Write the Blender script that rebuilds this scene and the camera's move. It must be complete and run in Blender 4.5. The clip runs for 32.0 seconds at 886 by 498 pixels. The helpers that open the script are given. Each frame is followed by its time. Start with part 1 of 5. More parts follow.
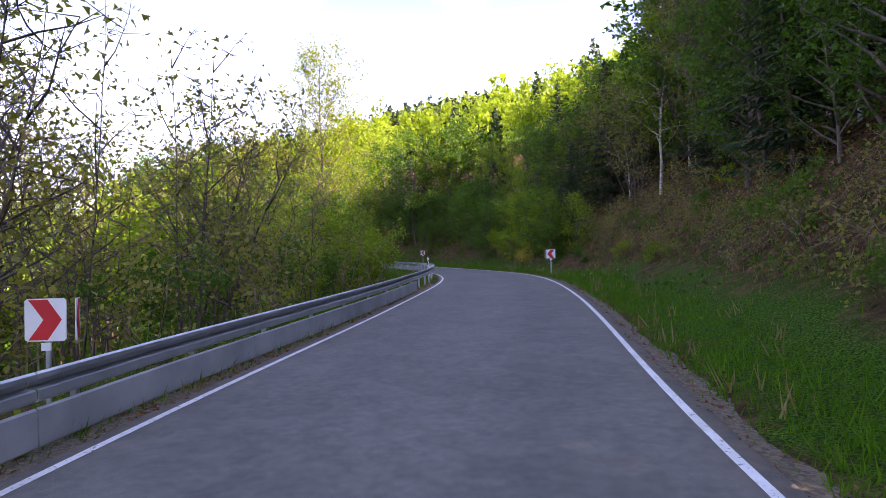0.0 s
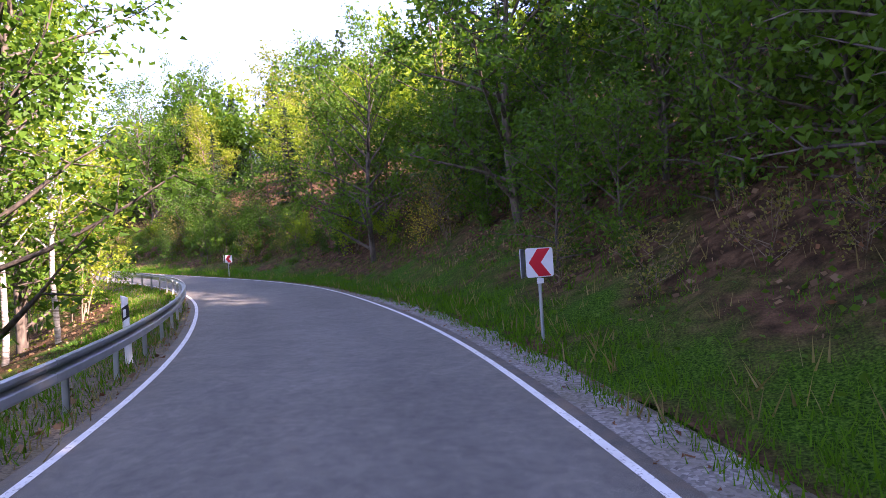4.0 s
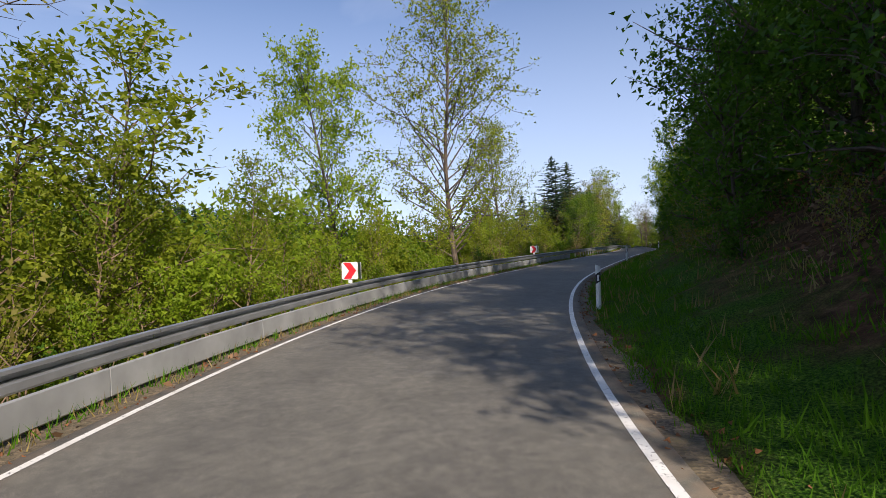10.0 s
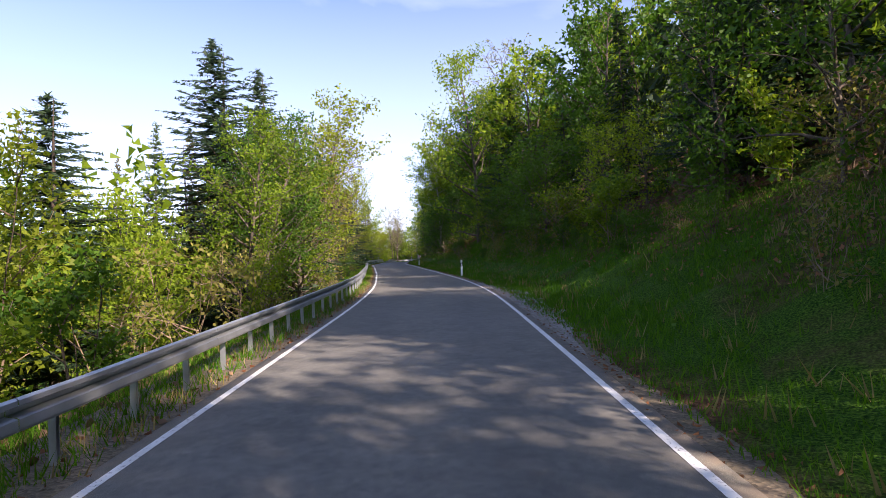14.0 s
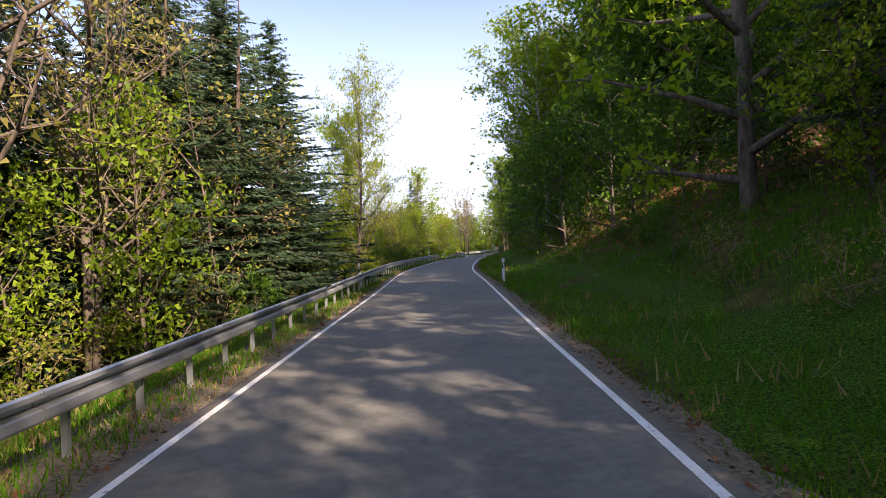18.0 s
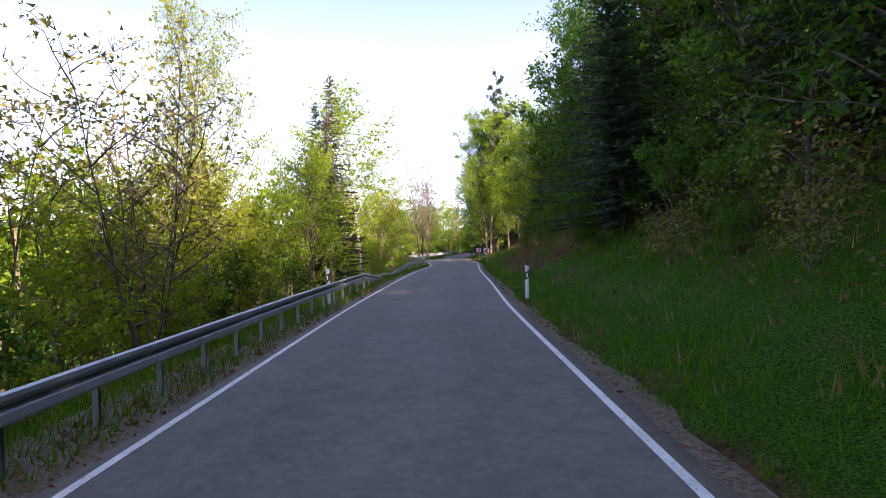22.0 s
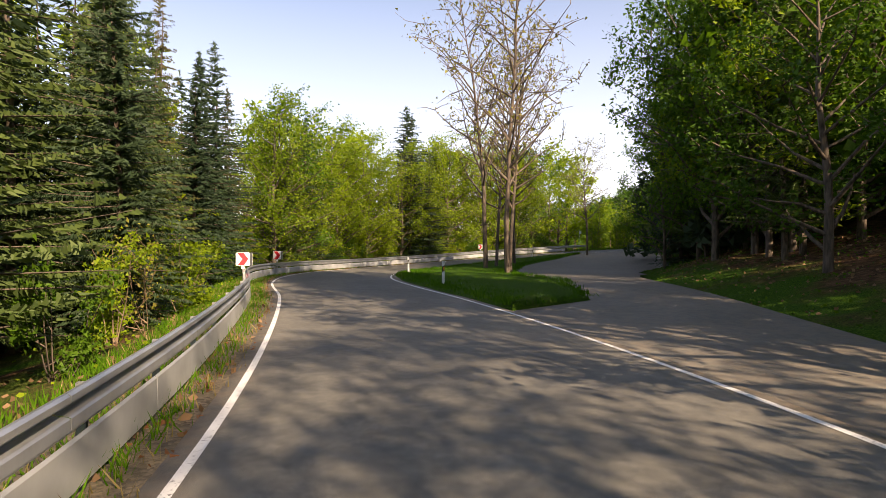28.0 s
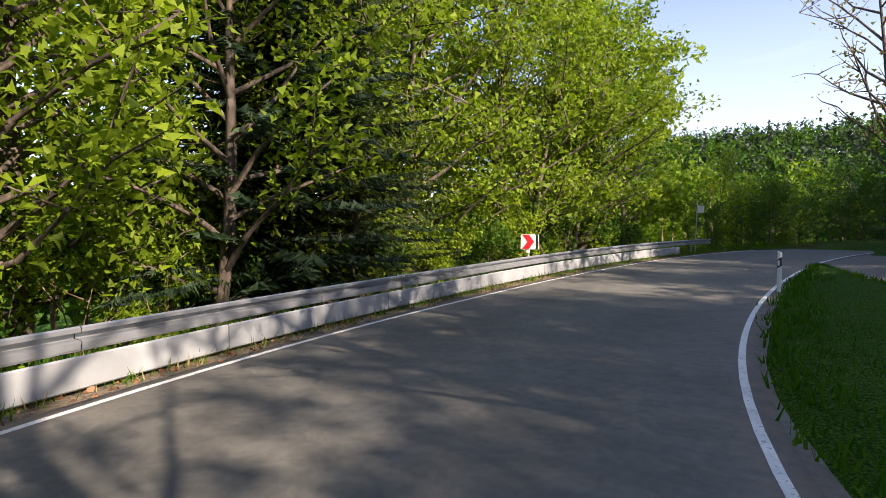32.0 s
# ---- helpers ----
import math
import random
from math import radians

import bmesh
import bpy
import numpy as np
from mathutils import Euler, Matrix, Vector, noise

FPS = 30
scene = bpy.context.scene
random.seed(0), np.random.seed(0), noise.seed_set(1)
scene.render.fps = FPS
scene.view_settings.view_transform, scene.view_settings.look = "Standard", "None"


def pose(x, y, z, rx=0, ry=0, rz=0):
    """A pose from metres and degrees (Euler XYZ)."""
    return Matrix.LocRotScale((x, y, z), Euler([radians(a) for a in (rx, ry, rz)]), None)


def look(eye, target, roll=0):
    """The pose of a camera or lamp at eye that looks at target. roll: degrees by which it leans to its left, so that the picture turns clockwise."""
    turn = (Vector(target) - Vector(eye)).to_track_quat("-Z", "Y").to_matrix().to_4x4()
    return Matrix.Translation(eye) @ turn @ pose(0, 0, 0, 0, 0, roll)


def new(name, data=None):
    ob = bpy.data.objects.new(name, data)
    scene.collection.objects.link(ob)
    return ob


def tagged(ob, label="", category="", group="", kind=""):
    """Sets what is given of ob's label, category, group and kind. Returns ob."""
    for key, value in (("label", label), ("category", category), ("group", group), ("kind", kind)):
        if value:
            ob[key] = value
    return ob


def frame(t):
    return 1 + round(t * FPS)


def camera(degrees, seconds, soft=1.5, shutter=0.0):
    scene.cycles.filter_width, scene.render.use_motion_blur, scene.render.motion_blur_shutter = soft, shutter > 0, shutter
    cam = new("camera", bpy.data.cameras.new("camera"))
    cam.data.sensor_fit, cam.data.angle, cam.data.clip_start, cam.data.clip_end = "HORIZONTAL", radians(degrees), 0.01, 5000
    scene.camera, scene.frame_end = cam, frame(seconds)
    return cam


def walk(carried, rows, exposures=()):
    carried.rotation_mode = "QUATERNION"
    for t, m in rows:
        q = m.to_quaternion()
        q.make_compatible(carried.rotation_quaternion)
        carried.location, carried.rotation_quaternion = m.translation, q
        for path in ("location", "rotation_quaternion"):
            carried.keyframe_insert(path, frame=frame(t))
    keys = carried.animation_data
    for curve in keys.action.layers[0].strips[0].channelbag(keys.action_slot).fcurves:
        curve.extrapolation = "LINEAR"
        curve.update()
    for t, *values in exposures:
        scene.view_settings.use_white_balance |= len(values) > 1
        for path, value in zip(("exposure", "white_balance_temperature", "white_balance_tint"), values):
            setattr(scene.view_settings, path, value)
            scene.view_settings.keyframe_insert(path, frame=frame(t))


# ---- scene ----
# ---------------------------------------------------------------- the drive
cam = camera(76.3, 32.0, soft=0.75, shutter=0.0)


def shot(x, y, z, yaw, pitch, roll):
    return pose(x, y, z, 0, 0, yaw) @ pose(0, 0, 0, 90 + pitch) @ pose(0, 0, 0, 0, 0, roll)


ROWS = (
    (0.0, 1.24, -6.75, 1.60, 8.35, 1.42, -1.59),
    (0.5, 0.88, -0.14, 1.83, 1.35, 1.13, -2.64),
    (1.0, 0.93, 6.36, 2.05, -0.55, 1.16, -3.47),
    (1.5, 0.84, 12.62, 2.26, 0.24, 1.48, -3.90),
    (2.0, 0.49, 18.93, 2.44, 1.68, 1.34, -3.96),
    (2.5, -0.47, 25.58, 2.59, 5.96, 0.52, -3.79),
    (3.0, -2.21, 32.39, 2.69, 10.22, -0.25, -3.61),
    (3.5, -4.69, 39.13, 2.80, 15.91, 0.26, -3.58),
    (4.0, -8.13, 45.56, 2.96, 21.26, 0.96, -3.52),
    (4.5, -12.21, 51.64, 3.18, 27.31, 1.36, -3.24),
    (5.0, -16.67, 57.07, 3.41, 37.11, 1.66, -2.84),
    (5.5, -21.36, 61.96, 3.64, 43.14, 2.06, -2.42),
    (6.0, -26.34, 66.29, 3.88, 50.99, 2.43, -2.03),
    (6.5, -31.86, 69.78, 4.16, 58.64, 2.80, -1.73),
    (7.0, -37.88, 72.40, 4.48, 63.98, 2.87, -1.47),
    (7.5, -44.09, 74.60, 4.84, 68.61, 2.91, -0.90),
    (8.0, -50.22, 76.80, 5.22, 69.92, 2.90, -0.43),
    (8.5, -56.14, 78.98, 5.62, 70.48, 3.07, -0.55),
    (9.0, -62.00, 81.09, 6.02, 68.56, 3.15, -1.25),
    (9.5, -67.68, 83.60, 6.44, 64.95, 2.59, -2.27),
    (10.0, -73.23, 86.50, 6.82, 62.68, 2.05, -2.77),
    (10.5, -78.70, 89.69, 7.18, 58.39, 2.07, -2.19),
    (11.0, -83.94, 93.40, 7.50, 53.54, 2.24, -1.47),
    (11.5, -88.82, 97.62, 7.79, 49.06, 2.07, -1.62),
    (12.0, -93.28, 102.21, 8.07, 43.92, 1.73, -2.29),
    (12.5, -97.47, 107.00, 8.32, 40.54, 1.58, -2.94),
    (13.0, -101.54, 111.81, 8.56, 38.78, 1.65, -3.46),
    (13.5, -105.53, 116.59, 8.79, 38.08, 1.68, -3.67),
    (14.0, -109.50, 121.33, 9.01, 37.38, 1.71, -2.83),
    (14.5, -113.41, 125.97, 9.23, 37.36, 1.69, -0.86),
    (15.0, -116.93, 130.44, 9.42, 37.82, 1.57, -0.33),
    (15.5, -120.11, 134.75, 9.60, 38.63, 1.36, -1.15),
    (16.0, -123.25, 138.93, 9.77, 40.38, 1.14, -2.35),
    (16.5, -126.63, 142.94, 9.92, 42.00, 0.95, -2.95),
    (17.0, -130.33, 146.83, 10.07, 43.02, 0.86, -2.64),
    (17.5, -134.06, 150.68, 10.22, 44.10, 0.87, -2.93),
    (18.0, -137.83, 154.61, 10.36, 44.96, 1.00, -3.15),
    (18.5, -141.84, 158.55, 10.50, 45.57, 1.32, -2.35),
    (19.0, -145.90, 162.51, 10.65, 45.08, 1.36, -1.33),
    (19.5, -149.76, 166.56, 10.80, 44.94, 0.91, -1.08),
    (20.0, -153.59, 170.70, 10.96, 45.15, 0.45, -1.75),
    (20.5, -157.58, 174.87, 11.11, 44.57, 0.42, -3.06),
    (21.0, -161.72, 179.01, 11.26, 43.27, 0.64, -3.98),
    (21.5, -165.80, 183.18, 11.39, 41.41, 0.72, -3.64),
    (22.0, -169.77, 187.46, 11.51, 40.19, 0.68, -2.57),
    (22.5, -173.64, 191.80, 11.64, 38.74, 0.51, -1.61),
    (23.0, -177.44, 196.25, 11.77, 37.94, 0.27, -1.20),
    (23.5, -181.10, 200.90, 11.91, 37.20, 0.07, -1.52),
    (24.0, -184.74, 205.73, 12.03, 37.11, -0.05, -1.93),
    (24.5, -188.67, 210.71, 12.12, 36.70, 0.20, -1.77),
    (25.0, -193.14, 216.19, 12.19, 36.16, 0.27, -1.14),
    (25.5, -197.92, 222.03, 12.24, 36.34, 0.34, -0.35),
    (26.0, -202.70, 227.88, 12.28, 36.75, 0.29, 0.28),
    (26.5, -207.33, 233.25, 12.31, 39.56, 0.22, 0.44),
    (27.0, -211.85, 237.90, 12.36, 41.17, 0.36, 0.05),
    (27.5, -216.77, 242.60, 12.45, 42.40, -0.02, -0.21),
    (28.0, -222.17, 246.90, 12.59, 49.42, -0.25, -0.29),
    (28.5, -227.83, 250.65, 12.71, 56.26, -0.39, -0.34),
    (29.0, -233.27, 253.81, 12.77, 59.16, -0.16, -0.42),
    (29.5, -238.08, 256.31, 12.80, 59.53, -0.22, -0.58),
    (30.0, -242.61, 258.70, 12.79, 60.18, -0.65, -0.84),
    (30.5, -247.11, 261.79, 12.77, 57.75, -1.42, -1.11),
    (31.0, -251.24, 265.68, 12.74, 52.80, -2.12, -1.09),
    (31.5, -255.01, 270.11, 12.68, 46.25, -2.30, -0.49),
    (32.0, -258.15, 275.11, 12.66, 38.87, -1.16, 0.46),
)
EXPOSURES = ((0, 2.46, 6150, 37), (3, 2.66, 5950, 43), (4.5, 2.74, 5800, 44), (6.5, 1.75, 7500, 25), (7, 1.06, 7650, 30), (8, 0.38, 6050, 28), (9, 0.18, 5870, 34), (10, 0.58, 5700, 18), (11, 1.15, 6500, 16),
             (12.5, 1.56, 6400, 24), (14, 1.45, 5750, 27), (17, 1.68, 6480, 20), (18, 1.69, 6200, 26), (20, 2.18, 6200, 28), (21, 1.87, 6180, 22), (22, 2.04, 6030, 30), (24, 2.38, 6650, 25),
             (27, 1.54, 6650, 21), (28.5, 1.30, 7200, 22), (30, 1.28, 6500, 17), (31, 1.42, 5750, 18), (32, 1.42, 5900, 22))
walk(cam, [(r[0], shot(*r[1:])) for r in ROWS], EXPOSURES)

# ---------------------------------------------------------------- daylight
SUN_ELEVATION, SUN_AZIMUTH = 31.0, 97.0      # azimuth clockwise from +y
world = bpy.data.worlds.new("sky")
scene.world = world
world.use_nodes = True
sky = world.node_tree.nodes.new("ShaderNodeTexSky")
sky.sky_type, sky.sun_disc = "NISHITA", False
sky.sun_elevation, sky.sun_rotation = radians(SUN_ELEVATION), radians(SUN_AZIMUTH)
sky.air_density, sky.dust_density, sky.ozone_density = 1.0, 0.7, 1.6
wt = world.node_tree
# thin high cloud and horizon haze over the clear sky
way = wt.nodes.new("ShaderNodeTexCoord")
spread = wt.nodes.new("ShaderNodeMapping")
spread.inputs["Scale"].default_value = (1.0, 1.0, 2.6)
veil = wt.nodes.new("ShaderNodeTexNoise")
veil.inputs["Scale"].default_value, veil.inputs["Detail"].default_value, veil.inputs["Distortion"].default_value = 2.3, 7.0, 0.5
thick = wt.nodes.new("ShaderNodeMapRange")
thick.inputs[1].default_value, thick.inputs[2].default_value, thick.inputs[3].default_value, thick.inputs[4].default_value = 0.45, 0.75, 0.0, 0.42
height = wt.nodes.new("ShaderNodeSeparateXYZ")
haze = wt.nodes.new("ShaderNodeMapRange")
haze.inputs[1].default_value, haze.inputs[2].default_value, haze.inputs[3].default_value, haze.inputs[4].default_value = 0.0, 0.5, 0.62, 0.0
both = wt.nodes.new("ShaderNodeMath")
both.operation = "MAXIMUM"
over = wt.nodes.new("ShaderNodeMix")
over.data_type = "RGBA"
over.inputs[7].default_value = (7.6, 7.7, 7.9, 1)
for a_, b_ in ((way.outputs["Generated"], spread.inputs[0]), (spread.outputs[0], veil.inputs["Vector"]), (veil.outputs["Fac"], thick.inputs[0]),
               (way.outputs["Generated"], height.inputs[0]), (height.outputs[2], haze.inputs[0]), (thick.outputs[0], both.inputs[0]), (haze.outputs[0], both.inputs[1]),
               (both.outputs[0], over.inputs[0]), (sky.outputs[0], over.inputs[6]), (over.outputs[2], wt.nodes["Background"].inputs[0])):
    wt.links.new(a_, b_)
world.node_tree.nodes["Background"].inputs[1].default_value = 0.085
sun_data = bpy.data.lights.new("sun", "SUN")
sun_data.energy, sun_data.angle, sun_data.color = 5.0, radians(0.6), (1.0, 0.83, 0.575)
sun = new("sun", sun_data)
sa, se = radians(SUN_AZIMUTH), radians(SUN_ELEVATION)
sun.matrix_world = look((math.sin(sa) * math.cos(se) * 90, math.cos(sa) * math.cos(se) * 90, 90 * math.sin(se)), (0, 0, 0))

# ---------------------------------------------------------------- the road's line
STEP = 0.525
S = np.arange(-73.5, 520.0, STEP)
CURVE = ( -0.018720, -0.016050, 0.004847, 0.005559, 0.018655, 0.015208, 0.020024, 0.003205, 0.021652, 0.008365, 0.022866, 0.023688, 0.011422, -0.003246, 0.009733, -0.014711, -0.013409, -0.019015, -0.012229, -0.013597, -0.003985, -0.000268, -0.002690, 0.000208, 0.000538, 0.007628, 0.006744, -0.002333, 0.003857, -0.001994, 0.000801, 0.002548, -0.008580, -0.004748, 0.000853, -0.004731, 0.002254, -0.001521, -0.001395, -0.002208, 0.008358, 0.002090, 0.025338, 0.018422, 0.005300, 0.008513, -0.031788, -0.032238, -0.030586, -0.033103, -0.012650, -0.008884, -0.005669, -0.004204, -0.003118, -0.002312, -0.001715, -0.001272 )
SLOPE = ( 0.03164, 0.03529, 0.01130, 0.03116, 0.03681, 0.05750, 0.06768, 0.04848, 0.03812, 0.03624, 0.03100, 0.02478, 0.02844, 0.02104, 0.02293, 0.00714, 0.00411, 0.02153, -0.00081, -0.01041, 0.04334, 0.03162, 0.02317, 0.01697 )
WIDTH = ( 5.866, 5.570, 4.889, 4.884, 5.382, 5.097, 5.047, 5.510, 5.283, 4.849, 4.916, 4.681, 4.641, 4.862, 4.686, 4.685, 4.897, 5.981, 5.337, 6.632, 6.168, 5.926, 5.808, 5.745 )
CURVE = CURVE[:52] + (-0.02,) * 6
KS = -10.5 + 8.4 * np.arange(len(CURVE))
GS = -10.5 + 21.0 * np.arange(len(SLOPE))
TH = np.cumsum(np.interp(S, KS, CURVE)) * STEP
TH -= np.interp(0, S, TH)
RX, RY, RZ = (np.cumsum(a) * STEP for a in (-np.sin(TH), np.cos(TH), np.interp(S, GS, SLOPE)))
RX, RY, RZ = (a - np.interp(0, S, a) for a in (RX, RY, RZ))


def half(s):
    return np.interp(s, GS, WIDTH) / 2


def apron_edge(s):
    """Far edge of the side road's asphalt on the right, as a distance from the centre line."""
    return np.interp(s, (343, 346, 357, 368, 378, 406, 424, 436), (0, 4.0, 8.6, 13.8, 18.0, 20.0, 12.0, 0))


def edge_r(s):
    return np.maximum(half(s), apron_edge(s))


def on_road(s, lat, dz=0.0):
    s, lat = np.asarray(s, float), np.asarray(lat, float)
    th = np.interp(s, S, TH)
    return np.stack([np.interp(s, S, RX) + lat * np.cos(th), np.interp(s, S, RY) + lat * np.sin(th), np.interp(s, S, RZ) + dz], -1)


def heading(s):
    return math.degrees(float(np.interp(s, S, TH)))


def to_road(x, y):
    """Nearest road station and signed distance to the right, for arrays of places."""
    x, y = np.ravel(x), np.ravel(y)
    out_s, out_l = np.empty(len(x)), np.empty(len(x))
    sx, sy, ss, th = RX[::3], RY[::3], S[::3], TH[::3]
    for a in range(0, len(x), 4000):
        dx, dy = x[a:a + 4000, None] - sx, y[a:a + 4000, None] - sy
        i = (dx * dx + dy * dy).argmin(1)
        j = np.arange(len(i))
        along = -dx[j, i] * np.sin(th[i]) + dy[j, i] * np.cos(th[i])
        out_s[a:a + 4000] = ss[i] + along
        across = dx[j, i] * np.cos(th[i]) + dy[j, i] * np.sin(th[i])
        out_l[a:a + 4000] = np.where(across < 0, -1, 1) * np.hypot(dx[j, i], dy[j, i])
        near = np.abs(along) < 1.5
        out_l[a:a + 4000][near] = across[near]
    return out_s, out_l


def wave(x, y, k=0.0):
    return (np.sin(x * 0.31 + k) * np.cos(y * 0.27 + 1.3 * k) + 0.6 * np.sin(x * 0.83 + y * 0.51 + k) + 0.35 * np.sin(1.7 * x - 1.3 * y + 2 * k)) / 1.95


BANK_S = (-75, 0, 20, 45, 60, 90, 110, 150, 200, 300, 335, 350, 520)
BANK_K = (0.7, 0.75, 0.8, 0.6, 0.62, 0.6, 0.62, 0.6, 0.55, 0.58, 0.42, 0.22, 0.25)


def relief(s, lat, x, y):
    """Height of the ground over the road's level."""
    u = lat - edge_r(s)
    e = -lat - half(s)
    right = np.interp(u, (0, 0.7, 1.6, 3.0), (-0.30, -0.25, 0.02, 0.38)) + np.interp(s, BANK_S, BANK_K) * np.clip(u - 3.0, 0, 9) \
        + np.interp(s, (-75, 80, 110, 320, 345, 420, 460), (0.58, 0.56, 0.40, 0.40, 0.2, 0.25, 0.45)) * np.clip(u - 12, 0, 26) + np.interp(s, (-75, 30, 60, 125, 160, 300, 345, 420, 460), (0.5, 0.46, 0.34, 0.30, 0.32, 0.32, 0.2, 0.25, 0.45)) * np.clip(u - 38, 0, 100)
    right += np.clip(u - 2, 0, 4) / 4 * 0.32 * wave(x, y)
    left = np.interp(e, (0, 1.2, 2.0, 2.8), (-0.32, -0.30, -0.16, -0.32)) - np.interp(s, (-75, 20, 60, 90, 300, 360, 520), (0.3, 0.25, 0.28, 0.45, 0.3, 0.25, 0.25)) * np.clip(e - 2.6, 0, 22) \
        - 0.08 * np.clip(e - 24, 0, 60)
    left += np.clip(e - 2.2, 0, 4) / 4 * 0.3 * wave(x, y, 2.0)
    out = np.where(u > 0, right, np.where(e > 0, left, -0.35))
    return out


def far_hill(x, y):
    """The hills that close the valley: beyond the last bend and on its other side."""
    return 58 * np.exp(-(((x + 350) / 150) ** 2 + ((y - 640) / 110) ** 2)) + 56 * np.exp(-(((x + 150) / 110) ** 2 + ((y - 560) / 120) ** 2)) \
        + np.exp(-((x + 560) / 120) ** 2) * np.interp(y, (-500, -250, 0, 150, 260, 420), (30, 70, 72, 48, 30, 0))


def ground_z(x, y):
    s, l = to_road(x, y)
    return np.interp(s, S, RZ) + relief(s, l, np.ravel(x), np.ravel(y)) + far_hill(np.ravel(x), np.ravel(y))


def surface_z(s, lat):
    """Top of whatever lies there: ground, shoulder or verge strip."""
    s, lat = np.atleast_1d(np.asarray(s, float)), np.atleast_1d(np.asarray(lat, float))
    p = on_road(s, lat)
    z = ground_z(p[:, 0], p[:, 1])
    u, e, base = lat - half(s), -lat - half(s), p[:, 2]
    verge = base + np.interp(u, (0.16, 0.5, 0.7, 1.5, 2.1, 2.7, 3.1), (-0.02, -0.03, 0.0, 0.07, 0.18, 0.31, 0.36))
    strip = base + np.interp(e, (0.16, 1.0, 1.5, 1.9), (-0.012, 0.0, -0.04, -0.25))
    z = np.where((u > 0) & (u < 3.1) & (s < 346), np.maximum(z, verge), z)
    return np.where((e > 0) & (e < 1.9), np.maximum(z, strip), z)


# ---------------------------------------------------------------- materials
def node(nt, kind, **props):
    n = nt.nodes.new(kind)
    for key, value in props.items():
        n.inputs[key].default_value = value
    return n


def material(name, rough=0.8, metal=0.0):
    m = bpy.data.materials.new(name)
    m.use_nodes = True
    b = m.node_tree.nodes["Principled BSDF"]
    b.inputs["Roughness"].default_value, b.inputs["Metallic"].default_value = rough, metal
    return m, m.node_tree, b


def noise_at(nt, scale, detail=4.0, stretch=None, distort=0.0):
    tc = nt.nodes.new("ShaderNodeNewGeometry")
    mp = nt.nodes.new("ShaderNodeMapping")
    nt.links.new(tc.outputs["Position"], mp.inputs[0])
    if stretch:
        mp.inputs["Scale"].default_value = stretch
    n = nt.nodes.new("ShaderNodeTexNoise")
    n.inputs["Scale"].default_value, n.inputs["Detail"].default_value, n.inputs["Distortion"].default_value = scale, detail, distort
    nt.links.new(mp.outputs[0], n.inputs["Vector"])
    return n.outputs["Fac"]


def ramp(nt, fac, *stops):
    r = nt.nodes.new("ShaderNodeValToRGB")
    while len(r.color_ramp.elements) < len(stops):
        r.color_ramp.elements.new(0.5)
    for el, (p, c) in zip(r.color_ramp.elements, stops):
        el.position, el.color = p, (*c, 1)
    nt.links.new(fac, r.inputs[0])
    return r.outputs[0]


def mix(nt, fac, a, b, blend="MIX"):
    n = nt.nodes.new("ShaderNodeMix")
    n.data_type, n.blend_type = "RGBA", blend
    for sock, v in ((n.inputs[0], fac), (n.inputs[6], a), (n.inputs[7], b)):
        if isinstance(v, (int, float)):
            sock.default_value = v
        elif isinstance(v, tuple):
            sock.default_value = (*v, 1)
        else:
            nt.links.new(v, sock)
    return n.outputs[2]


def bump(nt, bsdf, height, strength, distance):
    b = nt.nodes.new("ShaderNodeBump")
    b.inputs["Strength"].default_value, b.inputs["Distance"].default_value = strength, distance
    nt.links.new(height, b.inputs["Height"])
    nt.links.new(b.outputs[0], bsdf.inputs["Normal"])


def attribute(nt, name):
    a = nt.nodes.new("ShaderNodeAttribute")
    a.attribute_name = name
    return a.outputs["Fac"]


def plain(name, colour, rough=0.6, metal=0.0, vary=0.12, scale=6.0):
    m, nt, b = material(name, rough, metal)
    n = noise_at(nt, scale, 5)
    dark = tuple(c * (1 - vary) for c in colour)
    light = tuple(min(1, c * (1 + vary)) for c in colour)
    nt.links.new(ramp(nt, n, (0.3, dark), (0.7, light)), b.inputs["Base Color"])
    bump(nt, b, noise_at(nt, scale * 12, 3), 0.15, 0.004)
    return m


